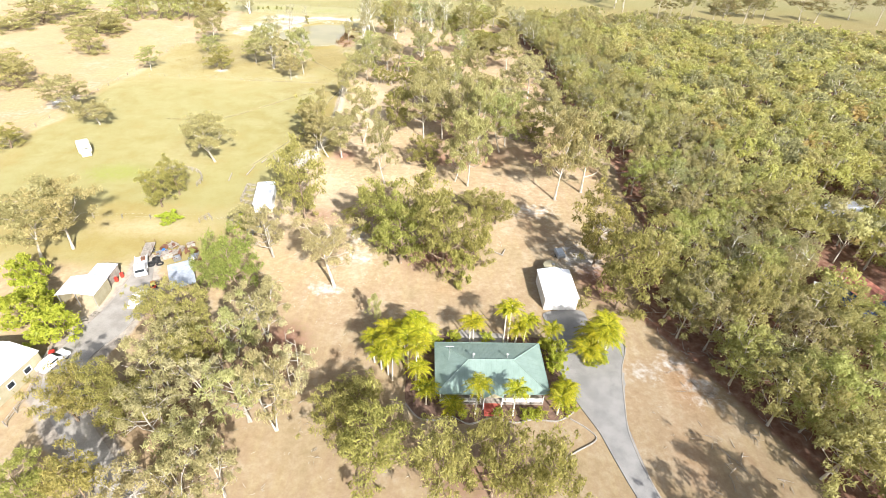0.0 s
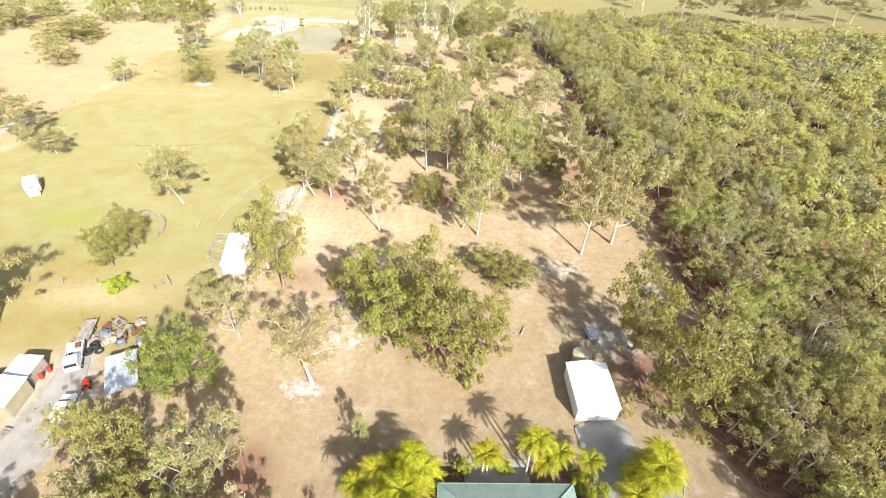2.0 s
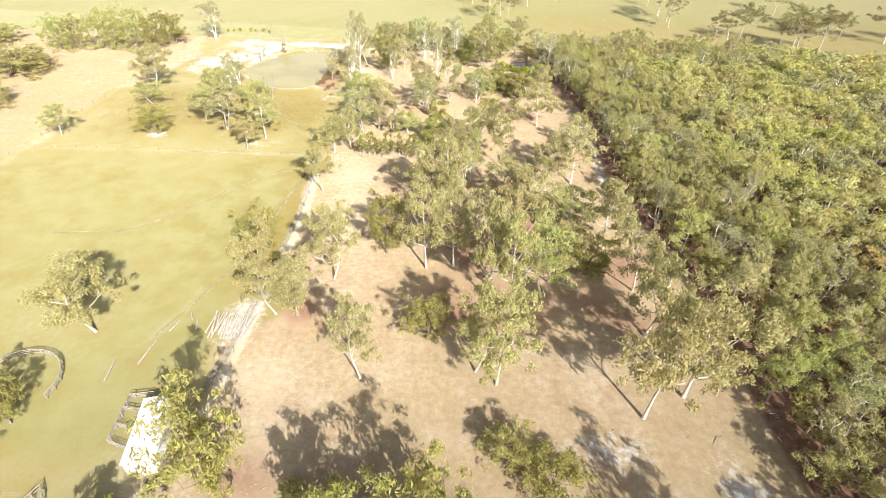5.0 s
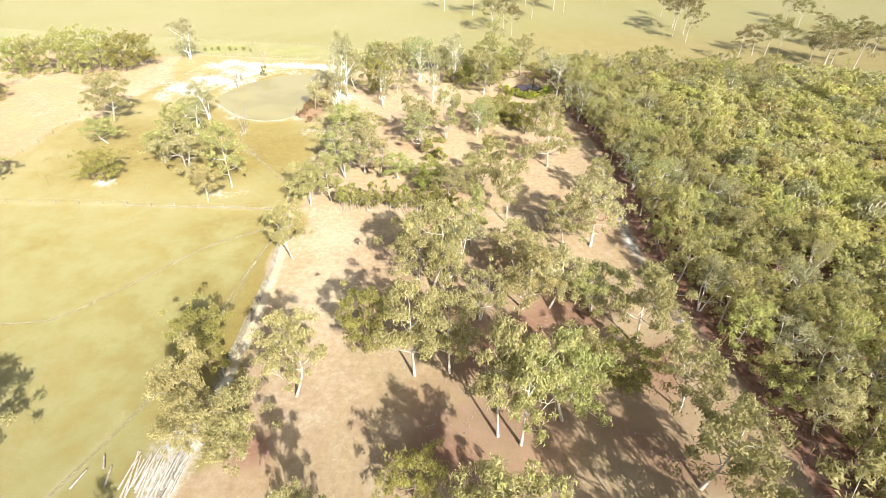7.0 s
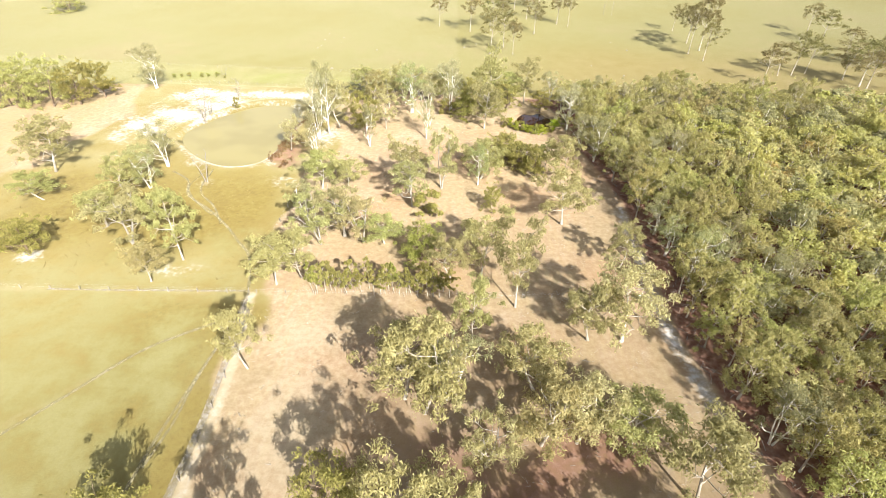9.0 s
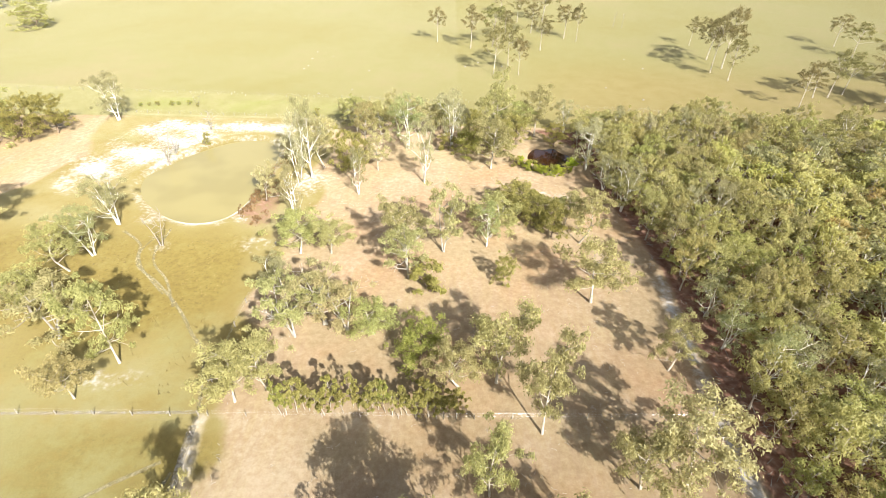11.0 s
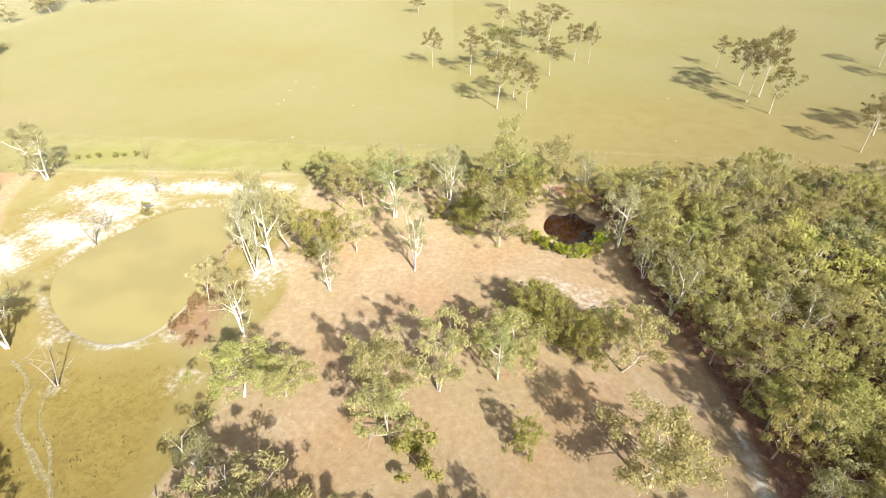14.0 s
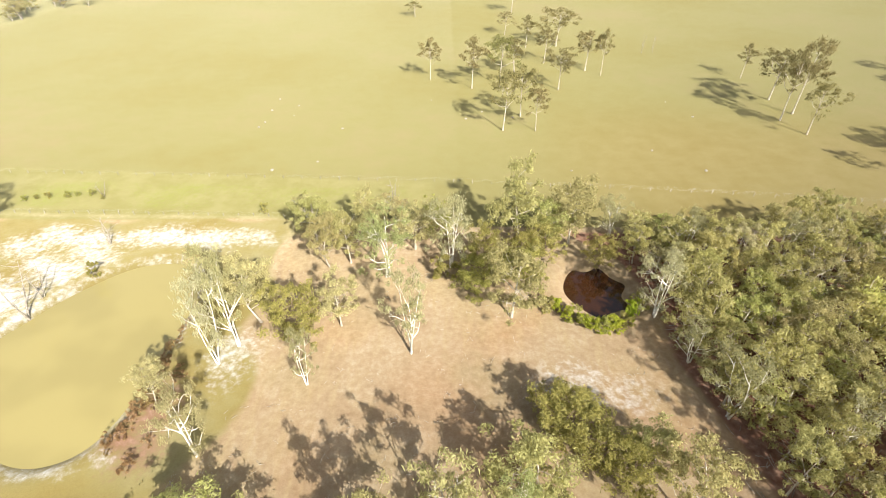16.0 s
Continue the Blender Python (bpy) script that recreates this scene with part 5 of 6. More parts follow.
    for x in (-5.5, -1.5, 3.0, 6.0):
        window(ob, x, y1 + 0.035, 0.9, 1.4, 1.1, 1)
    door = part("front_door", boxes((-0.45, 0.45, y0 - 0.06, y0 - 0.005, 0.3, 2.35)), BRICK_RED, ob, "red-brown front door")
    part("door_handle", boxes((0.32, 0.4, y0 - 0.1, y0 - 0.06, 1.25, 1.3)), STEEL, door)
    yp = -D / 2 + 0.25
    posts = [-7.5, -5.4, -3.2, -1.6, 1.6, 3.2, 5.4, 7.5]
    pm = None
    for x in posts:
        pm = part("veranda_post", boxes((x - 0.06, x + 0.06, yp - 0.06, yp + 0.06, 0.3, 2.64)), WHITE_PAINT, ob)
    for a, b in zip(posts[:-1], posts[1:]):
        if b - a > 3.0:
            continue
        rail = part("railing", boxes((a + 0.06, b - 0.06, yp - 0.035, yp + 0.035, 1.22, 1.29)), WHITE_PAINT, ob)
        for z in (0.45, 0.64, 0.83, 1.02):
            part("rail_slat", boxes((a + 0.06, b - 0.06, yp - 0.02, yp + 0.02, z, z + 0.1)), WHITE_PAINT, rail)
    # flues and aerial
    for x, y, h in ((-2.6, 0.6, 0.75), (2.5, 0.6, 0.75)):
        zr = top - abs(y) * math.tan(radians(18.5))
        fl = part("roof_flue", rods(((x, y, zr - 0.2), (x, y, zr + h), 0.11), sides=10), STEEL, ob, "short metal roof flue")
        part("flue_cap", rods(((x, y, zr + h), (x, y, zr + h + 0.14), 0.2, 0.05), sides=10), STEEL, fl)
    mast = part("aerial_mast", rods(((-6.2, 0.6, 3.6), (-6.2, 0.6, 6.6), 0.035)), STEEL, ob)
    part("aerial_boom", rods(((-6.8, 0.6, 6.4), (-5.6, 0.6, 6.4), 0.02), *[((-6.7 + 0.2 * k, 0.3, 6.4), (-6.7 + 0.2 * k, 0.9, 6.4), 0.012) for k in range(6)], sides=4), STEEL, mast)


build_house()


# ---- sheds and other buildings ----
def gable_shed(name, at, turn, w, d, h, pitch, roof_mat, wall_mat, label, category, eave=0.2, doors=0, door_mat=None, openings=(), ridge_x=False):
    """A shed of w by d, its ridge along y, with gable walls, roof sheets and doors as parts."""
    ob = thing(name, at, turn, label, category)
    rise = w / 2 * math.tan(radians(pitch))
    t = 0.1
    for s in (-1, 1):
        a = (s * (w / 2 + eave), h - eave * math.tan(radians(pitch)))
        vv, ff = [], [(0, 1, 2, 3), (7, 6, 5, 4), (0, 4, 5, 1), (1, 5, 6, 2), (2, 6, 7, 3), (3, 7, 4, 0)]
        for dz in (0.06, -0.02):
            vv += [(a[0], -d / 2 - eave, a[1] + dz), (0, -d / 2 - eave, h + rise + dz), (0, d / 2 + eave, h + rise + dz), (a[0], d / 2 + eave, a[1] + dz)]
        part("roof", mesh_of("roof", vv, ff, [roof_mat]), None, ob)
    part("ridge_cap", rods(((0, -d / 2 - eave, h + rise + 0.05), (0, d / 2 + eave, h + rise + 0.05), 0.1)), roof_mat, ob)
    for s in (-1, 1):
        if "side" not in openings or s > 0:
            part("wall", boxes((s * w / 2 - t / 2, s * w / 2 + t / 2, -d / 2 + t / 2, d / 2 - t / 2, -0.2, h)), wall_mat, ob)
        else:
            for k in range(4):
                yy = -d / 2 + 0.1 + k * (d - 0.2) / 3
                part("post", boxes((s * w / 2 - 0.06, s * w / 2 + 0.06, yy - 0.06, yy + 0.06, -0.2, h)), STEEL, ob)
        if s < 0 and "front" in openings:
            for xx in (-w / 2 + 0.1, 0, w / 2 - 0.1):
                part("post", boxes((xx - 0.06, xx + 0.06, -d / 2, -d / 2 + 0.12, -0.2, h)), STEEL, ob)
            continue
        bm = bmesh.new()
        pr = [(-w / 2, -0.2), (w / 2, -0.2), (w / 2, h), (0, h + rise - 0.03), (-w / 2, h)]
        fr = [bm.verts.new((x, s * d / 2 - t / 2, z)) for x, z in pr]
        bk = [bm.verts.new((x, s * d / 2 + t / 2, z)) for x, z in pr]
        bm.faces.new(fr)
        bm.faces.new(bk[::-1])
        for k in range(5):
            bm.faces.new((fr[k], bk[k], bk[(k + 1) % 5], fr[(k + 1) % 5]))
        bmesh.ops.recalc_face_normals(bm, faces=bm.faces)
        part("end_wall", bm, wall_mat, ob)
    for k in range(doors):
        dw = (w - 0.6) / doors
        x = -w / 2 + 0.3 + dw * (k + 0.5)
        dr = part("roller_door", boxes((x - dw / 2 + 0.12, x + dw / 2 - 0.12, -d / 2 - 0.1, -d / 2 - 0.06, -0.1, 2.3)), door_mat or WHITE_PAINT, ob)
        for z in np.arange(0.15, 2.2, 0.3):
            part("door_rib", boxes((x - dw / 2 + 0.12, x + dw / 2 - 0.12, -d / 2 - 0.12, -d / 2 - 0.1, z, z + 0.05)), door_mat or WHITE_PAINT, dr)
    return ob


gable_shed("garage_shed", (22.65, 67.5), 2.4, 5.8, 7.9, 2.7, 11, WHITE_ROOF, WHITE_WALL, "white metal garage shed at the driveway's end", "shed", doors=2)
shelter = gable_shed("stock_shelter", (-39.8, 96.2), 11, 3.7, 9.6, 2.3, 4, WHITE_ROOF, WHITE_WALL, "open-sided white-roofed stock shelter in the paddock", "shelter", openings=("side",))
part("skillion_roof", boxes((0.5, 2.6, -6.4, -4.9, 1.72, 1.8)), WHITE_ROOF, shelter)
for x in (0.6, 2.5):
    part("post", boxes((x - 0.05, x + 0.05, -6.3, -6.2, -0.2, 1.72)), STEEL, shelter)
gable_shed("farm_shed", (-60.6, 61.7), 3, 6.0, 4.6, 2.6, 9, WHITE_ROOF, CREAM, "small cream shed with white metal roof", "shed", openings=("front",))
gable_shed("lean_to", (-60.1, 66.6), 2, 3.4, 3.6, 2.1, 3, ZINC_ROOF, GREY_WOOD, "low lean-to with patched pale metal roof", "shed", openings=("front",))
cottage = gable_shed("cottage", (-63.2, 42.6), -9, 8.6, 9.6, 2.8, 12, WHITE_ROOF, CREAM, "cream weatherboard cottage with white metal roof", "house")
for y in (-2.9, -0.4, 2.4):
    pane = part("window", boxes((4.34, 4.38, y - 0.5, y + 0.5, 1.0, 1.9)), DARK_GLASS, cottage)
    part("window_frame", boxes((4.36, 4.42, y - 0.58, y - 0.5, 0.95, 1.95), (4.36, 4.42, y + 0.5, y + 0.58, 0.95, 1.95), (4.36, 4.42, y - 0.5, y + 0.5, 0.92, 1.0), (4.36, 4.42, y - 0.5, y + 0.5, 1.9, 1.97)), WHITE_PAINT, pane)
gable_shed("woodland_house", (93.0, 97.2), 99, 8.0, 13.5, 3.2, 13, GREY_ROOF, CREAM, "low house with pale grey metal roof among woodland trees", "house", eave=0.6)
gable_shed("blue_shed", (79.8, 69.8), 14, 6.0, 9.0, 3.2, 10, RED_ROOF, BLUE_WALL, "blue metal shed with faded red roof", "shed", doors=1, door_mat=BLUE_WALL)


def build_carport():
    ob = thing("tarpaulin_shelter", (-45.7, 66.45), 29, "grey tarpaulin stretched over a pole frame", "shelter")
    rng = np.random.default_rng(3)
    v, f = [], []
    for dz in (0, -0.04):
        for j in range(7):
            for i in range(7):
                x, y = -2.1 + i * 4.2 / 6, -3.75 + j * 7.5 / 6
                sag = -0.16 * math.sin(i / 6 * math.pi) * math.sin(j / 6 * math.pi)
                v.append((x, y, 2.2 + sag + 0.05 * math.sin(i * 2 + j) + dz))
    for j in range(6):
        for i in range(6):
            k = j * 7 + i
            f += [(k, k + 1, k + 8, k + 7), (k + 49 + 7, k + 49 + 8, k + 49 + 1, k + 49)]
    part("tarpaulin", mesh_of("tarpaulin", v, f, [TARP], smooth=True), None, ob)
    for x in (-2.0, 2.0):
        for y in (-3.6, 0, 3.6):
            part("pole", rods(((x, y, -0.2), (x, y, 2.2), 0.05)), STEEL, ob)


build_carport()


# ---- vehicles ----
def profile_body(outline, width, taper=0.12):
    """A car body out of a side outline (y along, z up), drawn in at the roof."""
    bm = bmesh.new()
    zmax = max(z for _, z in outline)
    rows = []
    for s in (-1, 1):
        rows.append([bm.verts.new((s * (width / 2 - taper * max(0, (z - 0.75)) / max(0.1, zmax - 0.75)), y, z)) for y, z in outline])
    bm.faces.new(rows[0])
    bm.faces.new(rows[1][::-1])
    n = len(outline)
    for k in range(n):
        bm.faces.new((rows[0][k], rows[1][k], rows[1][(k + 1) % n], rows[0][(k + 1) % n]))
    bmesh.ops.recalc_face_normals(bm, faces=bm.faces)
    bmesh.ops.bevel(bm, geom=bm.edges[:], offset=0.05, segments=2, affect="EDGES")
    return bm


def wheels(ob, track, ys, r=0.32):
    for s in (-1, 1):
        for y in ys:
            w = part("wheel", rods(((s * (track / 2 - 0.1), y, r), (s * (track / 2 + 0.1), y, r), r), sides=16), RUBBER, ob)
            part("rim", rods(((s * (track / 2 + 0.08), y, r), (s * (track / 2 + 0.115), y, r), r * 0.6), sides=12), STEEL, w)


def car(name, at, turn, label, ute=False, paint=CAR_WHITE):
    ob = thing(name, at, turn, label, "car")
    if ute:
        o = [(-2.3, 0.4), (2.3, 0.4), (2.35, 0.9), (1.3, 1.02), (0.75, 1.6), (-0.35, 1.62), (-0.5, 1.0), (-2.3, 1.0)]
    else:
        o = [(-2.2, 0.35), (2.2, 0.35), (2.25, 0.8), (1.15, 0.95), (0.45, 1.42), (-1.1, 1.42), (-1.85, 0.98), (-2.2, 0.9)]
    part("body", profile_body(o, 1.8), paint, ob)
    wheels(ob, 1.56, (-1.35, 1.4))
    top = 1.62 if ute else 1.42
    ys = (1.3, 0.75) if ute else (1.15, 0.45)
    z0 = 1.02 if ute else 0.95
    bm = bmesh.new()
    q = [bm.verts.new(p) for p in ((-0.75, ys[0] - 0.02, z0 + 0.03), (0.75, ys[0] - 0.02, z0 + 0.03), (0.64, ys[1] + 0.06, top - 0.06), (-0.64, ys[1] + 0.06, top - 0.06))]
    face = bm.faces.new(q)
    ex = bmesh.ops.extrude_face_region(bm, geom=[face])
    bmesh.ops.translate(bm, verts=[g for g in ex["geom"] if isinstance(g, bmesh.types.BMVert)], vec=(0, 0.03, 0.03))
    bmesh.ops.recalc_face_normals(bm, faces=bm.faces)
    part("windscreen", bm, DARK_GLASS, ob)
    for s in (-1, 1):
        part("side_window", boxes((s * 0.86 - 0.02, s * 0.86 + 0.02, -0.25 if ute else -0.9, 0.6 if ute else 0.4, z0 + 0.08, top - 0.12)), DARK_GLASS, ob)
        part("headlight", boxes((s * 0.62 - 0.16, s * 0.62 + 0.16, 2.2, 2.27, 0.66, 0.8), bevel=0.02), WHITE_PAINT, ob)
    if ute:
        part("tray", boxes((-0.85, 0.85, -2.25, -0.55, 1.0, 1.06), (-0.85, -0.8, -2.25, -0.55, 1.06, 1.35), (0.8, 0.85, -2.25, -0.55, 1.06, 1.35), (-0.8, 0.8, -2.25, -2.2, 1.06, 1.35)), STEEL, ob)
    return ob


car("parked_car", (-56.8, 46.8), -18, "white parked hatchback on gravel beside a cottage")
car("parked_car", (-51.3, 61.0), 8, "white parked car on gravel under tree branches")
car("parked_car", (76.0, 71.8), 60, "white parked ute beside a blue shed", True)


def truck(at, turn):
    ob = thing("truck", at, turn, "old white tray truck parked on gravel", "truck")
    part("cab", profile_body([(1.0, 0.6), (2.9, 0.6), (2.95, 1.3), (2.7, 2.2), (1.05, 2.25)], 2.0, 0.14), CAR_WHITE, ob)
    part("windscreen", boxes((-0.8, 0.8, 2.83, 2.9, 1.4, 2.05)), DARK_GLASS, ob)
    part("chassis", boxes((-0.45, 0.45, -3.0, 2.6, 0.5, 0.75)), RUST, ob)
    bed = part("tray", boxes((-1.1, 1.1, -3.1, 0.9, 0.85, 0.98)), WHITE_PAINT, ob)
    for s in (-1, 1):
        part("tray_side", boxes((s * 1.08 - 0.03, s * 1.08 + 0.03, -3.1, 0.9, 0.98, 1.4)), WHITE_PAINT, bed)
    part("headboard", boxes((-1.1, 1.1, 0.84, 0.9, 0.98, 2.1)), STEEL, bed)
    part("load", boxes((-0.7, 0.1, -2.6, -1.5, 0.98, 1.3), bevel=0.05), RUST, ob, "rusty scrap load")
    part("load", boxes((0.2, 0.8, -0.7, 0.3, 0.98, 1.2), bevel=0.05), RUST, ob, "rusty scrap load")
    wheels(ob, 1.8, (-1.9, 1.9), 0.42)


truck((-55.0, 69.8), 206)


def caravan(at, turn):
    ob = thing("caravan", at, turn, "small cream caravan standing in the paddock", "caravan")
    bm = box(bmesh.new(), -1.5, 1.5, -2.2, 2.2, 0.45, 2.7, 0.2)
    part("body", bm, CREAM_PAINT, ob)
    part("roof", boxes((-1.3, 1.3, -2.0, 2.0, 2.7, 2.78), bevel=0.03), CREAM_PAINT, ob)
    for y in (-1.3, 0.9):
        part("window", boxes((-1.52, -1.49, y - 0.45, y + 0.45, 1.3, 1.85)), DARK_GLASS, ob)
        part("window", boxes((1.49, 1.52, y - 0.45, y + 0.45, 1.3, 1.85)), DARK_GLASS, ob)
    part("window", boxes((-0.7, 0.7, -2.22, -2.19, 1.3, 1.85)), DARK_GLASS, ob)
    part("annexe", boxes((-1.1, 1.1, -3.3, -2.23, 0.0, 1.7), bevel=0.05), CREAM_PAINT, ob)
    part("drawbar", rods(((-0.5, 2.2, 0.45), (0, 3.4, 0.4), 0.05), ((0.5, 2.2, 0.45), (0, 3.4, 0.4), 0.05)), STEEL, ob)
    wheels(ob, 1.9, (0.0,), 0.33)


caravan((-93.8, 117.2), 37)


def trailer(at, turn):
    ob = thing("box_trailer", at, turn, "small covered trailer standing on bare ground", "trailer")
    part("tub", boxes((-0.8, 0.8, -1.3, 1.3, 0.5, 1.0)), STEEL, ob)
    part("cover", boxes((-0.82, 0.82, -1.32, 1.32, 1.0, 1.35), bevel=0.14), TARP, ob)
    part("drawbar", rods(((0, 1.3, 0.5), (0, 2.4, 0.45), 0.05)), STEEL, ob)
    wheels(ob, 1.7, (0.0,), 0.3)


trailer((25.4, 79.5), 10)
trailer((-38.4, 83.4), 96)


def water_tank(at, r, h, label, mat):
    ob = thing("water_tank", at, 0, label, "tank")
    part("shell", rods(((0, 0, -0.2), (0, 0, h), r), sides=28), mat, ob)
    part("lid", rods(((0, 0, h), (0, 0, h + 0.3), r, 0.25), sides=28), mat, ob)
    part("hatch", rods(((0.4, 0, h + 0.15), (0.4, 0, h + 0.38), 0.28), sides=14), STEEL, ob)


water_tank((22.6, 74.0), 1.5, 1.9, "cream round water tank behind the garage shed", CREAM)


# ---- yard clutter ----
def drum(at, mat, label, tilt=0):
    ob = thing("steel_drum", at, 0, label, "drum", "drums and scrap in the yard")
    b = part("barrel", rods(((0, 0, 0), (0, 0, 0.88), 0.29), sides=14), mat, ob)
    for z in (0.28, 0.58):
        part("hoop", rods(((0, 0, z), (0, 0, z + 0.03), 0.305), sides=14), mat, b)
    ob.rotation_euler = (radians(tilt), 0, 0)


clutter = random.Random(9)
for k in range(7):
    drum((-51.0 + clutter.uniform(-2.5, 5), 74 + clutter.uniform(-1.5, 4)), (RUST, RUST, BLUE_PLASTIC, WHITE_PAINT, RUST, GREY_WOOD, RUST)[k], ("rusty steel drum in the yard", "rusty steel drum in the yard", "blue plastic drum in the yard", "pale drum in the yard", "rusty steel drum in the yard", "grey weathered drum in the yard", "rusty steel drum in the yard")[k])
for x, y in ((-57.9, 66.2), (-57.6, 67.5)):
    drum((x, y), RED_PAINT, "faded red steel drum beside the lean-to")
SCRAP_SPOTS = [(-54.1, 76.6), (-52.2, 73.9), (-53.5, 74.6), (-50.6, 76.4), (-48.2, 75.6), (-49.4, 78.0), (-47.2, 74.2), (-51.2, 74.8), (-45.6, 72.8), (-53.0, 77.6), (-50.0, 73.2)]
for k, (x, y) in enumerate(SCRAP_SPOTS):
    ob = thing("scrap_heap", (x, y), clutter.uniform(0, 360), "rusty scrap machinery on bare ground", "scrap", "drums and scrap in the yard")
    w, h = clutter.uniform(0.6, 1.2), clutter.uniform(0.4, 1.1)
    mat = (RUST, GREY_WOOD, STEEL, GREY_WOOD)[k % 4]
    part("frame", boxes((-w, w, -w * 0.7, -w * 0.7 + 0.12, 0, h), (-w, w, w * 0.7 - 0.12, w * 0.7, 0, h), (-w, -w + 0.12, -w * 0.6, w * 0.6, h - 0.15, h)), mat, ob)
    part("shaft", rods(((-w * 1.3, 0, h * 0.7), (w * 1.3, 0.1, h * 0.9), 0.09), ((0, -w, h * 0.5), (0.1, w, h), 0.07)), RUST, ob)
    part("panel", boxes((-w * 0.7, w * 0.5, -w * 0.5, w * 0.5, h, h + 0.05)), mat, ob)


def tyre_mesh(r=0.5, t=0.16):
    """One worn tyre lying flat."""
    v, f, n, m = [], [], 18, 8
    for a in range(n):
        for b in range(m):
            u, w = 2 * math.pi * a / n, 2 * math.pi * b / m
            v.append(((r + t * math.cos(w)) * math.cos(u), (r + t * math.cos(w)) * math.sin(u), t * 0.9 * math.sin(w) + t))
            f.append((a * m + b, (a + 1) % n * m + b, (a + 1) % n * m + (b + 1) % m, a * m + (b + 1) % m))
    return mesh_of("tyre", v, f, [RUBBER], smooth=True)


TYRE = tyre_mesh()
for x, y, n in ((-53.6, 72.4, 3), (-54.0, 71.2, 2), (-52.6, 71.6, 1)):
    ob = thing("tyre_stack", (x, y), 0, "worn black tyres stacked on bare ground", "tyres", "drums and scrap in the yard")
    for k in range(n):
        t = part("tyre", TYRE, None, ob)
        t.location = (clutter.uniform(-0.08, 0.08), clutter.uniform(-0.08, 0.08), 0.3 * k)


def flat_trailer(at, turn):
    ob = thing("flat_trailer", at, turn, "dark steel flat-bed trailer with stakes beside a truck", "trailer")
    part("deck", boxes(*[(-0.95 + 0.32 * k, -0.67 + 0.32 * k, -2.3, 2.3, 0.62, 0.68) for k in range(6)]), GREY_WOOD, ob, "grey weathered deck planks")
    part("chassis", boxes((-0.9, -0.78, -2.3, 2.3, 0.48, 0.61), (0.78, 0.9, -2.3, 2.3, 0.48, 0.61), (-0.77, 0.77, -2.3, -2.18, 0.48, 0.61), (-0.77, 0.77, 2.18, 2.3, 0.48, 0.61)), RUST, ob)
    for x in (-0.9, 0.9):
        for y in (-2.1, 0.0, 2.1):
            part("stake", rods(((x, y, 0.6), (x, y, 1.5), 0.035)), RUST, ob)
    part("drawbar", rods(((-0.6, -2.3, 0.5), (0, -3.5, 0.45), 0.05), ((0.6, -2.3, 0.5), (0, -3.5, 0.45), 0.05)), RUST, ob)
    wheels(ob, 1.9, (-0.4, 0.4), 0.3)


flat_trailer((-56.6, 75.4), 14)
for x, y, a in ((-45.2, 62.0, 20), (-58.2, 56.2, 50), (-57.0, 57.4, 80), (-47.6, 73.9, 10)):
    ob = thing("pallet", (x, y), a, "grey timber pallet lying on the ground", "pallet")
    for k in range(5):
        part("board", boxes((-0.6, 0.6, -0.58 + k * 0.26, -0.46 + k * 0.26, 0.1, 0.13)), GREY_WOOD, ob)
    for k in (-0.5, 0, 0.5):
        part("bearer", boxes((k - 0.05, k + 0.05, -0.58, 0.58, 0, 0.1)), GREY_WOOD, ob)
ob = thing("ride_on_mower", (-50.6, 65.0), 30, "red ride-on mower parked by the tarpaulin shelter", "mower")
part("body", boxes((-0.4, 0.4, 0.1, 0.9, 0.35, 0.85), bevel=0.08), RED_PAINT, ob)
part("deck", boxes((-0.5, 0.5, -0.5, 0.1, 0.15, 0.4), bevel=0.04), RED_PAINT, ob)
part("seat", boxes((-0.22, 0.22, -0.55, -0.15, 0.55, 0.65), (-0.22, 0.22, -0.62, -0.54, 0.6, 0.95), bevel=0.03), RUBBER, ob)
wheels(ob, 0.9, (-0.45, 0.65), 0.22)
ob = thing("play_slide", (-58.0, 48.4), 20, "red and yellow plastic play set by the cottage", "play set")
part("tower", boxes((-0.35, 0.35, -0.35, 0.35, 0, 1.0), bevel=0.06), RED_PAINT, ob)
part("slide", boxes((-0.3, 0.3, -1.3, -0.9, 0.05, 0.2), (-0.3, 0.3, -0.95, -0.5, 0.2, 0.6)), plain("yellow_plastic", (0.7, 0.5, 0.05), (0.75, 0.55, 0.08)), ob)

# logs stacked at the paddock's edge
for k in range(26):
    x, y = -40.6 + 0.27 * k + clutter.uniform(-0.2, 0.2), 118.0 + clutter.uniform(-1.2, 1.2)
    ob = thing("log", (x, y, 0.02 + 0.15 * (k % 3 == 1)), 5 + clutter.uniform(-9, 9), "pale weathered log in a loose stack", "log", "stacked logs")
    part("stem", rods(((0, -2.6, 0), (0.1, 2.6 + clutter.uniform(-1.4, 0.8), 0.05), 0.13, 0.07), sides=8), PALE_WOOD, ob)
for x, y, a, l in ((-48.2, 110.8, -4, 5), (-46.5, 116.6, -12, 2.6), (-44.6, 119.0, 30, 2.0), (-43.0, 117.2, 15, 2.6), (-52, 107, 10, 4), (12.8, 79.6, 60, 2.4), (14.0, 80.2, -20, 2.0)):
    ob = thing("log", (x, y, 0.05), a, "pale fallen log on the grass", "log")
    part("stem", rods(((0, -l / 2, 0), (0.1, l / 2, 0.04), 0.15, 0.1), sides=8), GREY_WOOD, ob)


# ---- fences ----
POST = boxes((-0.06, 0.06, -0.06, 0.06, -0.3, 1.15))
POST_MESH = bpy.data.meshes.new("post")
POST.to_mesh(POST_MESH)
POST.free()
POST_MESH.materials.append(GREY_WOOD)


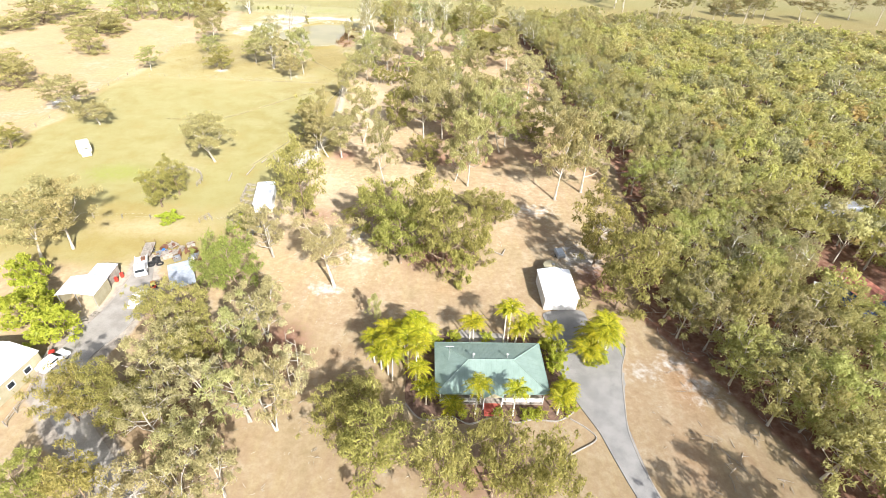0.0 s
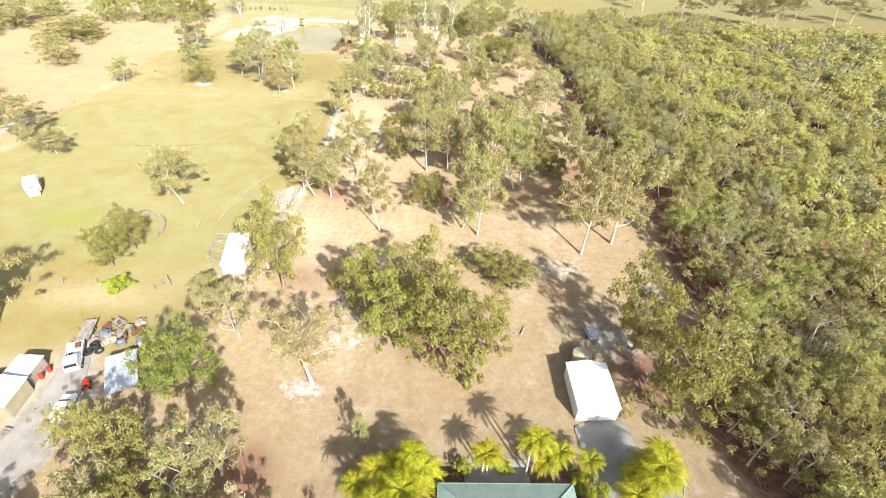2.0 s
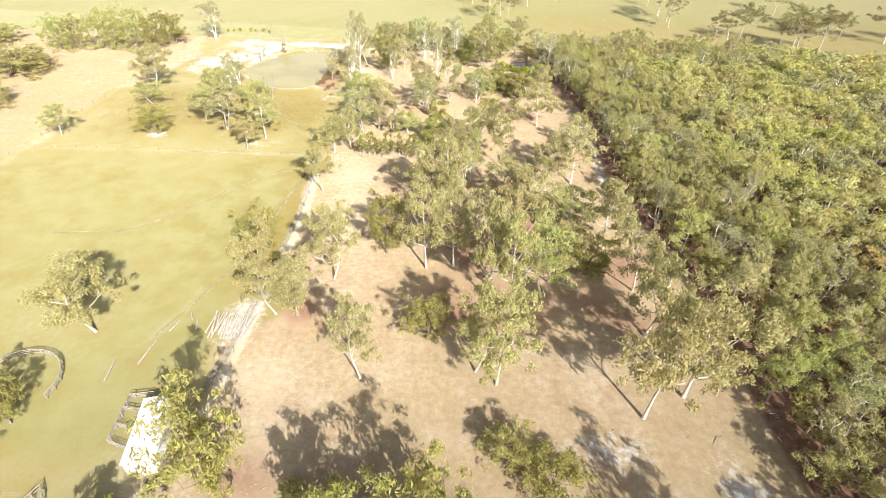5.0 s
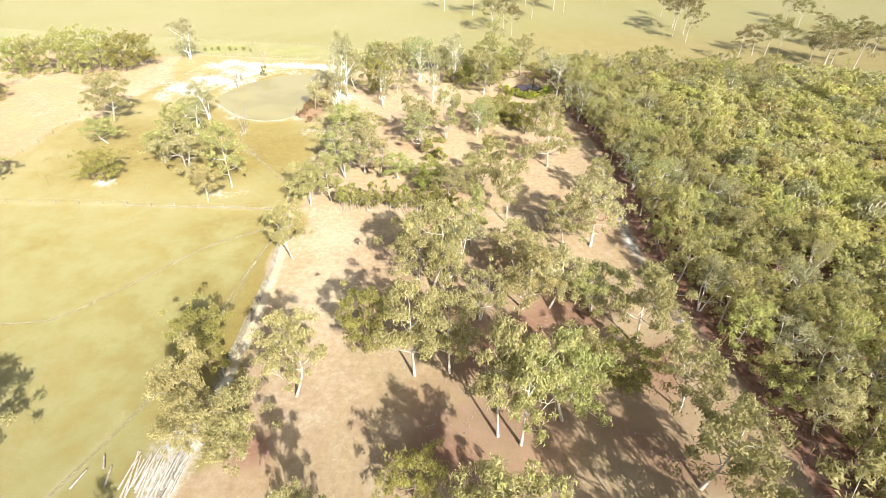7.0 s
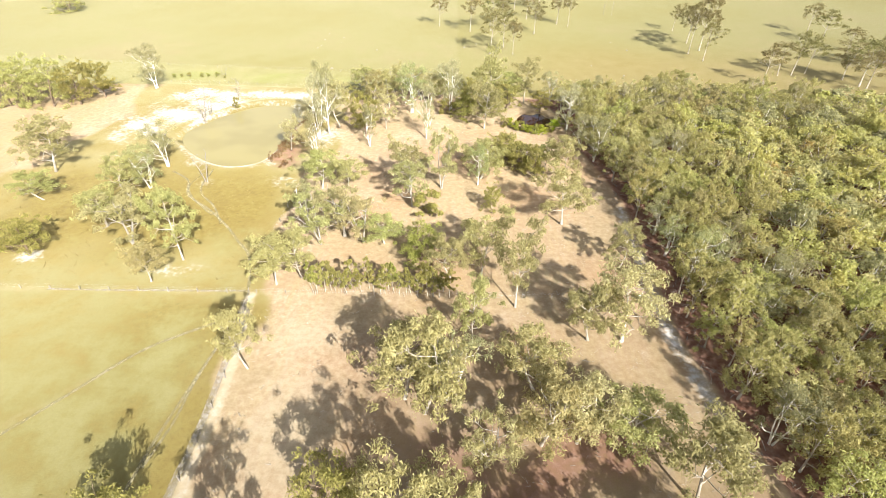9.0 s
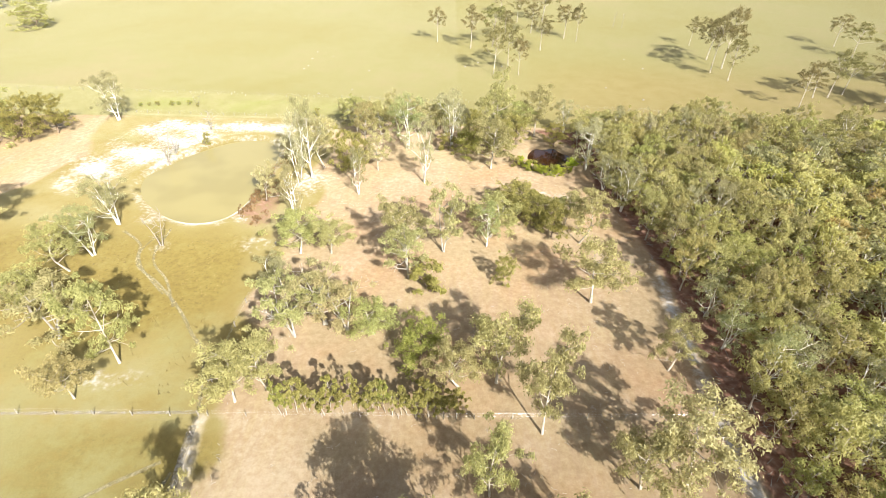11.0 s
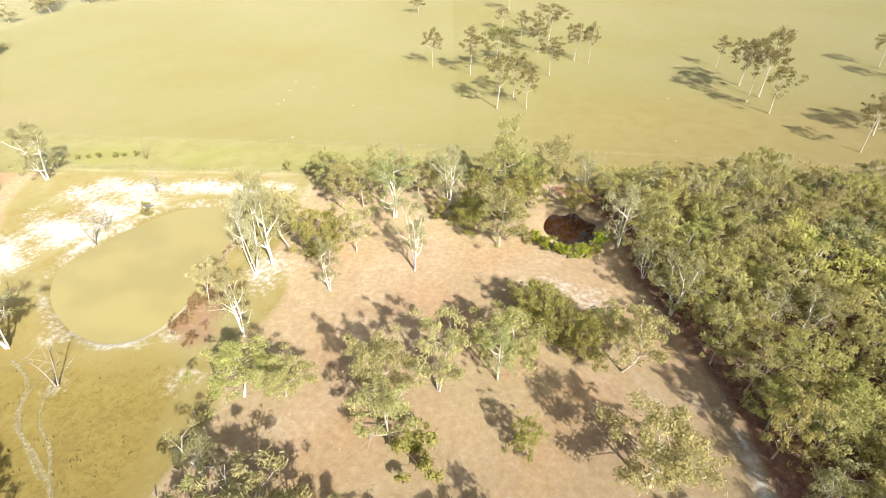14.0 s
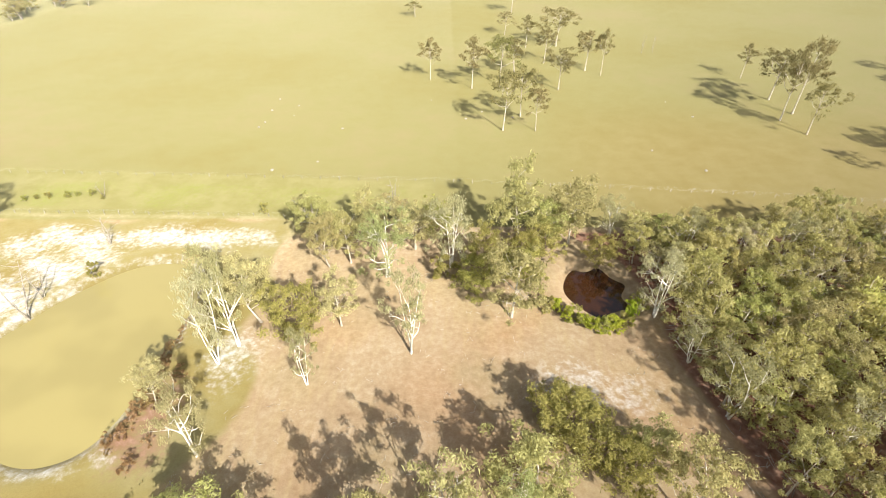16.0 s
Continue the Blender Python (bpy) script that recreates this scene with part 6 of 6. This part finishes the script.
PALE_POST = POST_MESH.copy()
PALE_POST.materials[0] = PALE_WOOD
PALE_POST.transform(Matrix.Diagonal((0.75, 0.75, 0.85, 1)))


def fence(line, gap, label, wires=(0.45, 0.8, 1.15), rail=0.0, post_mesh=POST_MESH):
    """Posts along a plan line, with wires or rails between its corners."""
    ob = thing("fence", (0, 0, 0), 0, label, "fence")
    p = np.array(line, float)
    seg = np.hypot(*np.diff(p, axis=0).T)
    s = np.concatenate([[0], np.cumsum(seg)])
    for d in np.arange(0, s[-1] + 0.01, gap):
        post = part("post", post_mesh, None, ob)
        post.location = (float(np.interp(d, s, p[:, 0])), float(np.interp(d, s, p[:, 1])), -0.1)
        post.scale = (1, 1, clutter.uniform(0.92, 1.08))
        post.rotation_euler = (clutter.uniform(-0.04, 0.04), clutter.uniform(-0.04, 0.04), 0)
    for z in wires:
        bm = bmesh.new()
        for a, b in zip(p[:-1], p[1:]):
            rod(bm, (*a, z), (*b, z), rail or 0.004, sides=4)
        part("rail" if rail else "wire", bm, GREY_WOOD if rail else STEEL, ob)


fence([(-35.2, 84), (-34.6, 108), (-34.2, 130), (-34.4, 160), (-37.4, 180.6)], 5.5, "grey timber post and wire fence along a sandy track")
fence([(-113, 179.2), (-75, 180.2), (-37.4, 180.6), (0, 181), (36, 182)], 5.5, "grey timber post and wire fence across the pasture", post_mesh=PALE_POST)
fence([(-112, 295.2), (-75, 294.4), (-37.5, 293.0), (-20, 292)], 3.6, "pale post and wire fence behind the sandy bank", post_mesh=PALE_POST)
fence([(-160, 317), (-71.5, 313.2), (-3.5, 310), (42.6, 306.2), (103.7, 299.4), (190, 286)], 5.0, "pale post and wire fence along the far pasture", post_mesh=PALE_POST)
fence([(-37.4, 180.6), (-38.5, 200), (-38, 230)], 6.0, "old post and wire fence by the dam")
fence([(-118, 96), (-117, 130), (-116, 170), (-115, 228)], 6.0, "leaning post and wire fence by a dirt track")
fence([(-92, 86), (-70, 86.8), (-52, 87.6), (-36, 86)], 6.0, "grey post and wire fence below the paddock")
fence([(-56.3, 36), (-56.6, 41.0), (-59.5, 52.0)], 2.2, "pale timber rail fence beside the cottage", (0.5, 0.95), 0.05)
fence([(-64.2 + 6.4 * math.cos(radians(a)), 103.2 + 6.4 * math.sin(radians(a))) for a in range(-14, 200, 14)], 1.62, "round timber rail yard fence in the paddock", (0.4, 0.75, 1.1), 0.06)
fence([(-42.3, 94.2), (-45.2, 95.0), (-46.0, 102.2), (-42.8, 102.8)], 1.8, "timber rail stock pen beside the shelter", (0.4, 0.75, 1.1), 0.06)
fence([(-42.6, 97.0), (-45.6, 97.6)], 1.5, "timber rail dividing a stock pen", (0.4, 0.75, 1.1), 0.06)
fence([(-42.8, 99.8), (-45.9, 100.2)], 1.5, "timber rail dividing a stock pen", (0.4, 0.75, 1.1), 0.06)
fence([(-51, 86.2), (-50, 88.8), (-48.6, 87.2)], 1.5, "broken timber rail gate in the paddock fence", (0.5, 1.0), 0.05)

# dry stumps and tussocks on the far pasture
for k in range(18):
    x, y = clutter.uniform(-70, 90), clutter.uniform(316, 372)
    ob = thing("stone", (x, y, -0.1), clutter.uniform(0, 360), "small pale stone lying in the pasture", "stone", "stones in the pasture")
    bm = bmesh.new()
    bmesh.ops.create_icosphere(bm, subdivisions=2, radius=clutter.uniform(0.25, 0.5))
    for vert in bm.verts:
        vert.co *= 1 + 0.25 * noise.noise(vert.co * 2.3 + Vector((k, 0, 0)))
        vert.co.z *= 0.7
    part("boulder", bm, CONCRETE, ob)


# fallen sticks and tufts strewn over the bare soil and the pasture
def strewn(name, count, zone, length, thick, mat, label, seed, upright=False):
    rng = np.random.default_rng(seed)
    x, y = rng.uniform(zone[0], zone[1], count), rng.uniform(zone[2], zone[3], count)
    ok = (inside(x, y, POND) < -2) & (inside(x, y, POOL) < -2) & ~((x > 0) & (x < 33) & (y > 26) & (y < 72)) & ~((x < -50) & (y < 80))
    ok &= (inside(x, y, PADDOCK) > 0) == upright
    pieces = []
    for px, py in zip(x[ok], y[ok]):
        for _ in range(int(rng.integers(1, 5))):
            a, l = rng.uniform(0, 6.28), length * rng.uniform(0.4, 1.3)
            d = np.array([np.cos(a), np.sin(a), 0.08]) * l if not upright else np.array([np.cos(a) * 0.35, np.sin(a) * 0.35, 0.9]) * l
            p = np.array([px + rng.normal(0, 0.5), py + rng.normal(0, 0.5), -0.06])
            pieces.append(tube([p, p + d * 0.5 + rng.normal(0, 0.05, 3), p + d], [thick, thick * 0.8, thick * 0.3], 3))
    v, t = joined(pieces)
    return tagged(new(name, soup(name, v, t, mat)), label, "ground litter", kind="stuff")


strewn("fallen_sticks", 1000, (-36, 46, 28, 292), 0.7, 0.03, PALE_WOOD, "pale fallen sticks and bark strewn over dry soil", 21)
strewn("fallen_sticks", 400, (38, 60, 28, 290), 1.6, 0.06, GREY_WOOD, "grey fallen limbs under woodland trees", 22)
strewn("grass_tufts", 420, (-108, -42, 184, 232), 0.32, 0.07, TUFT, "brown dry grass tufts in the pasture", 23, True)
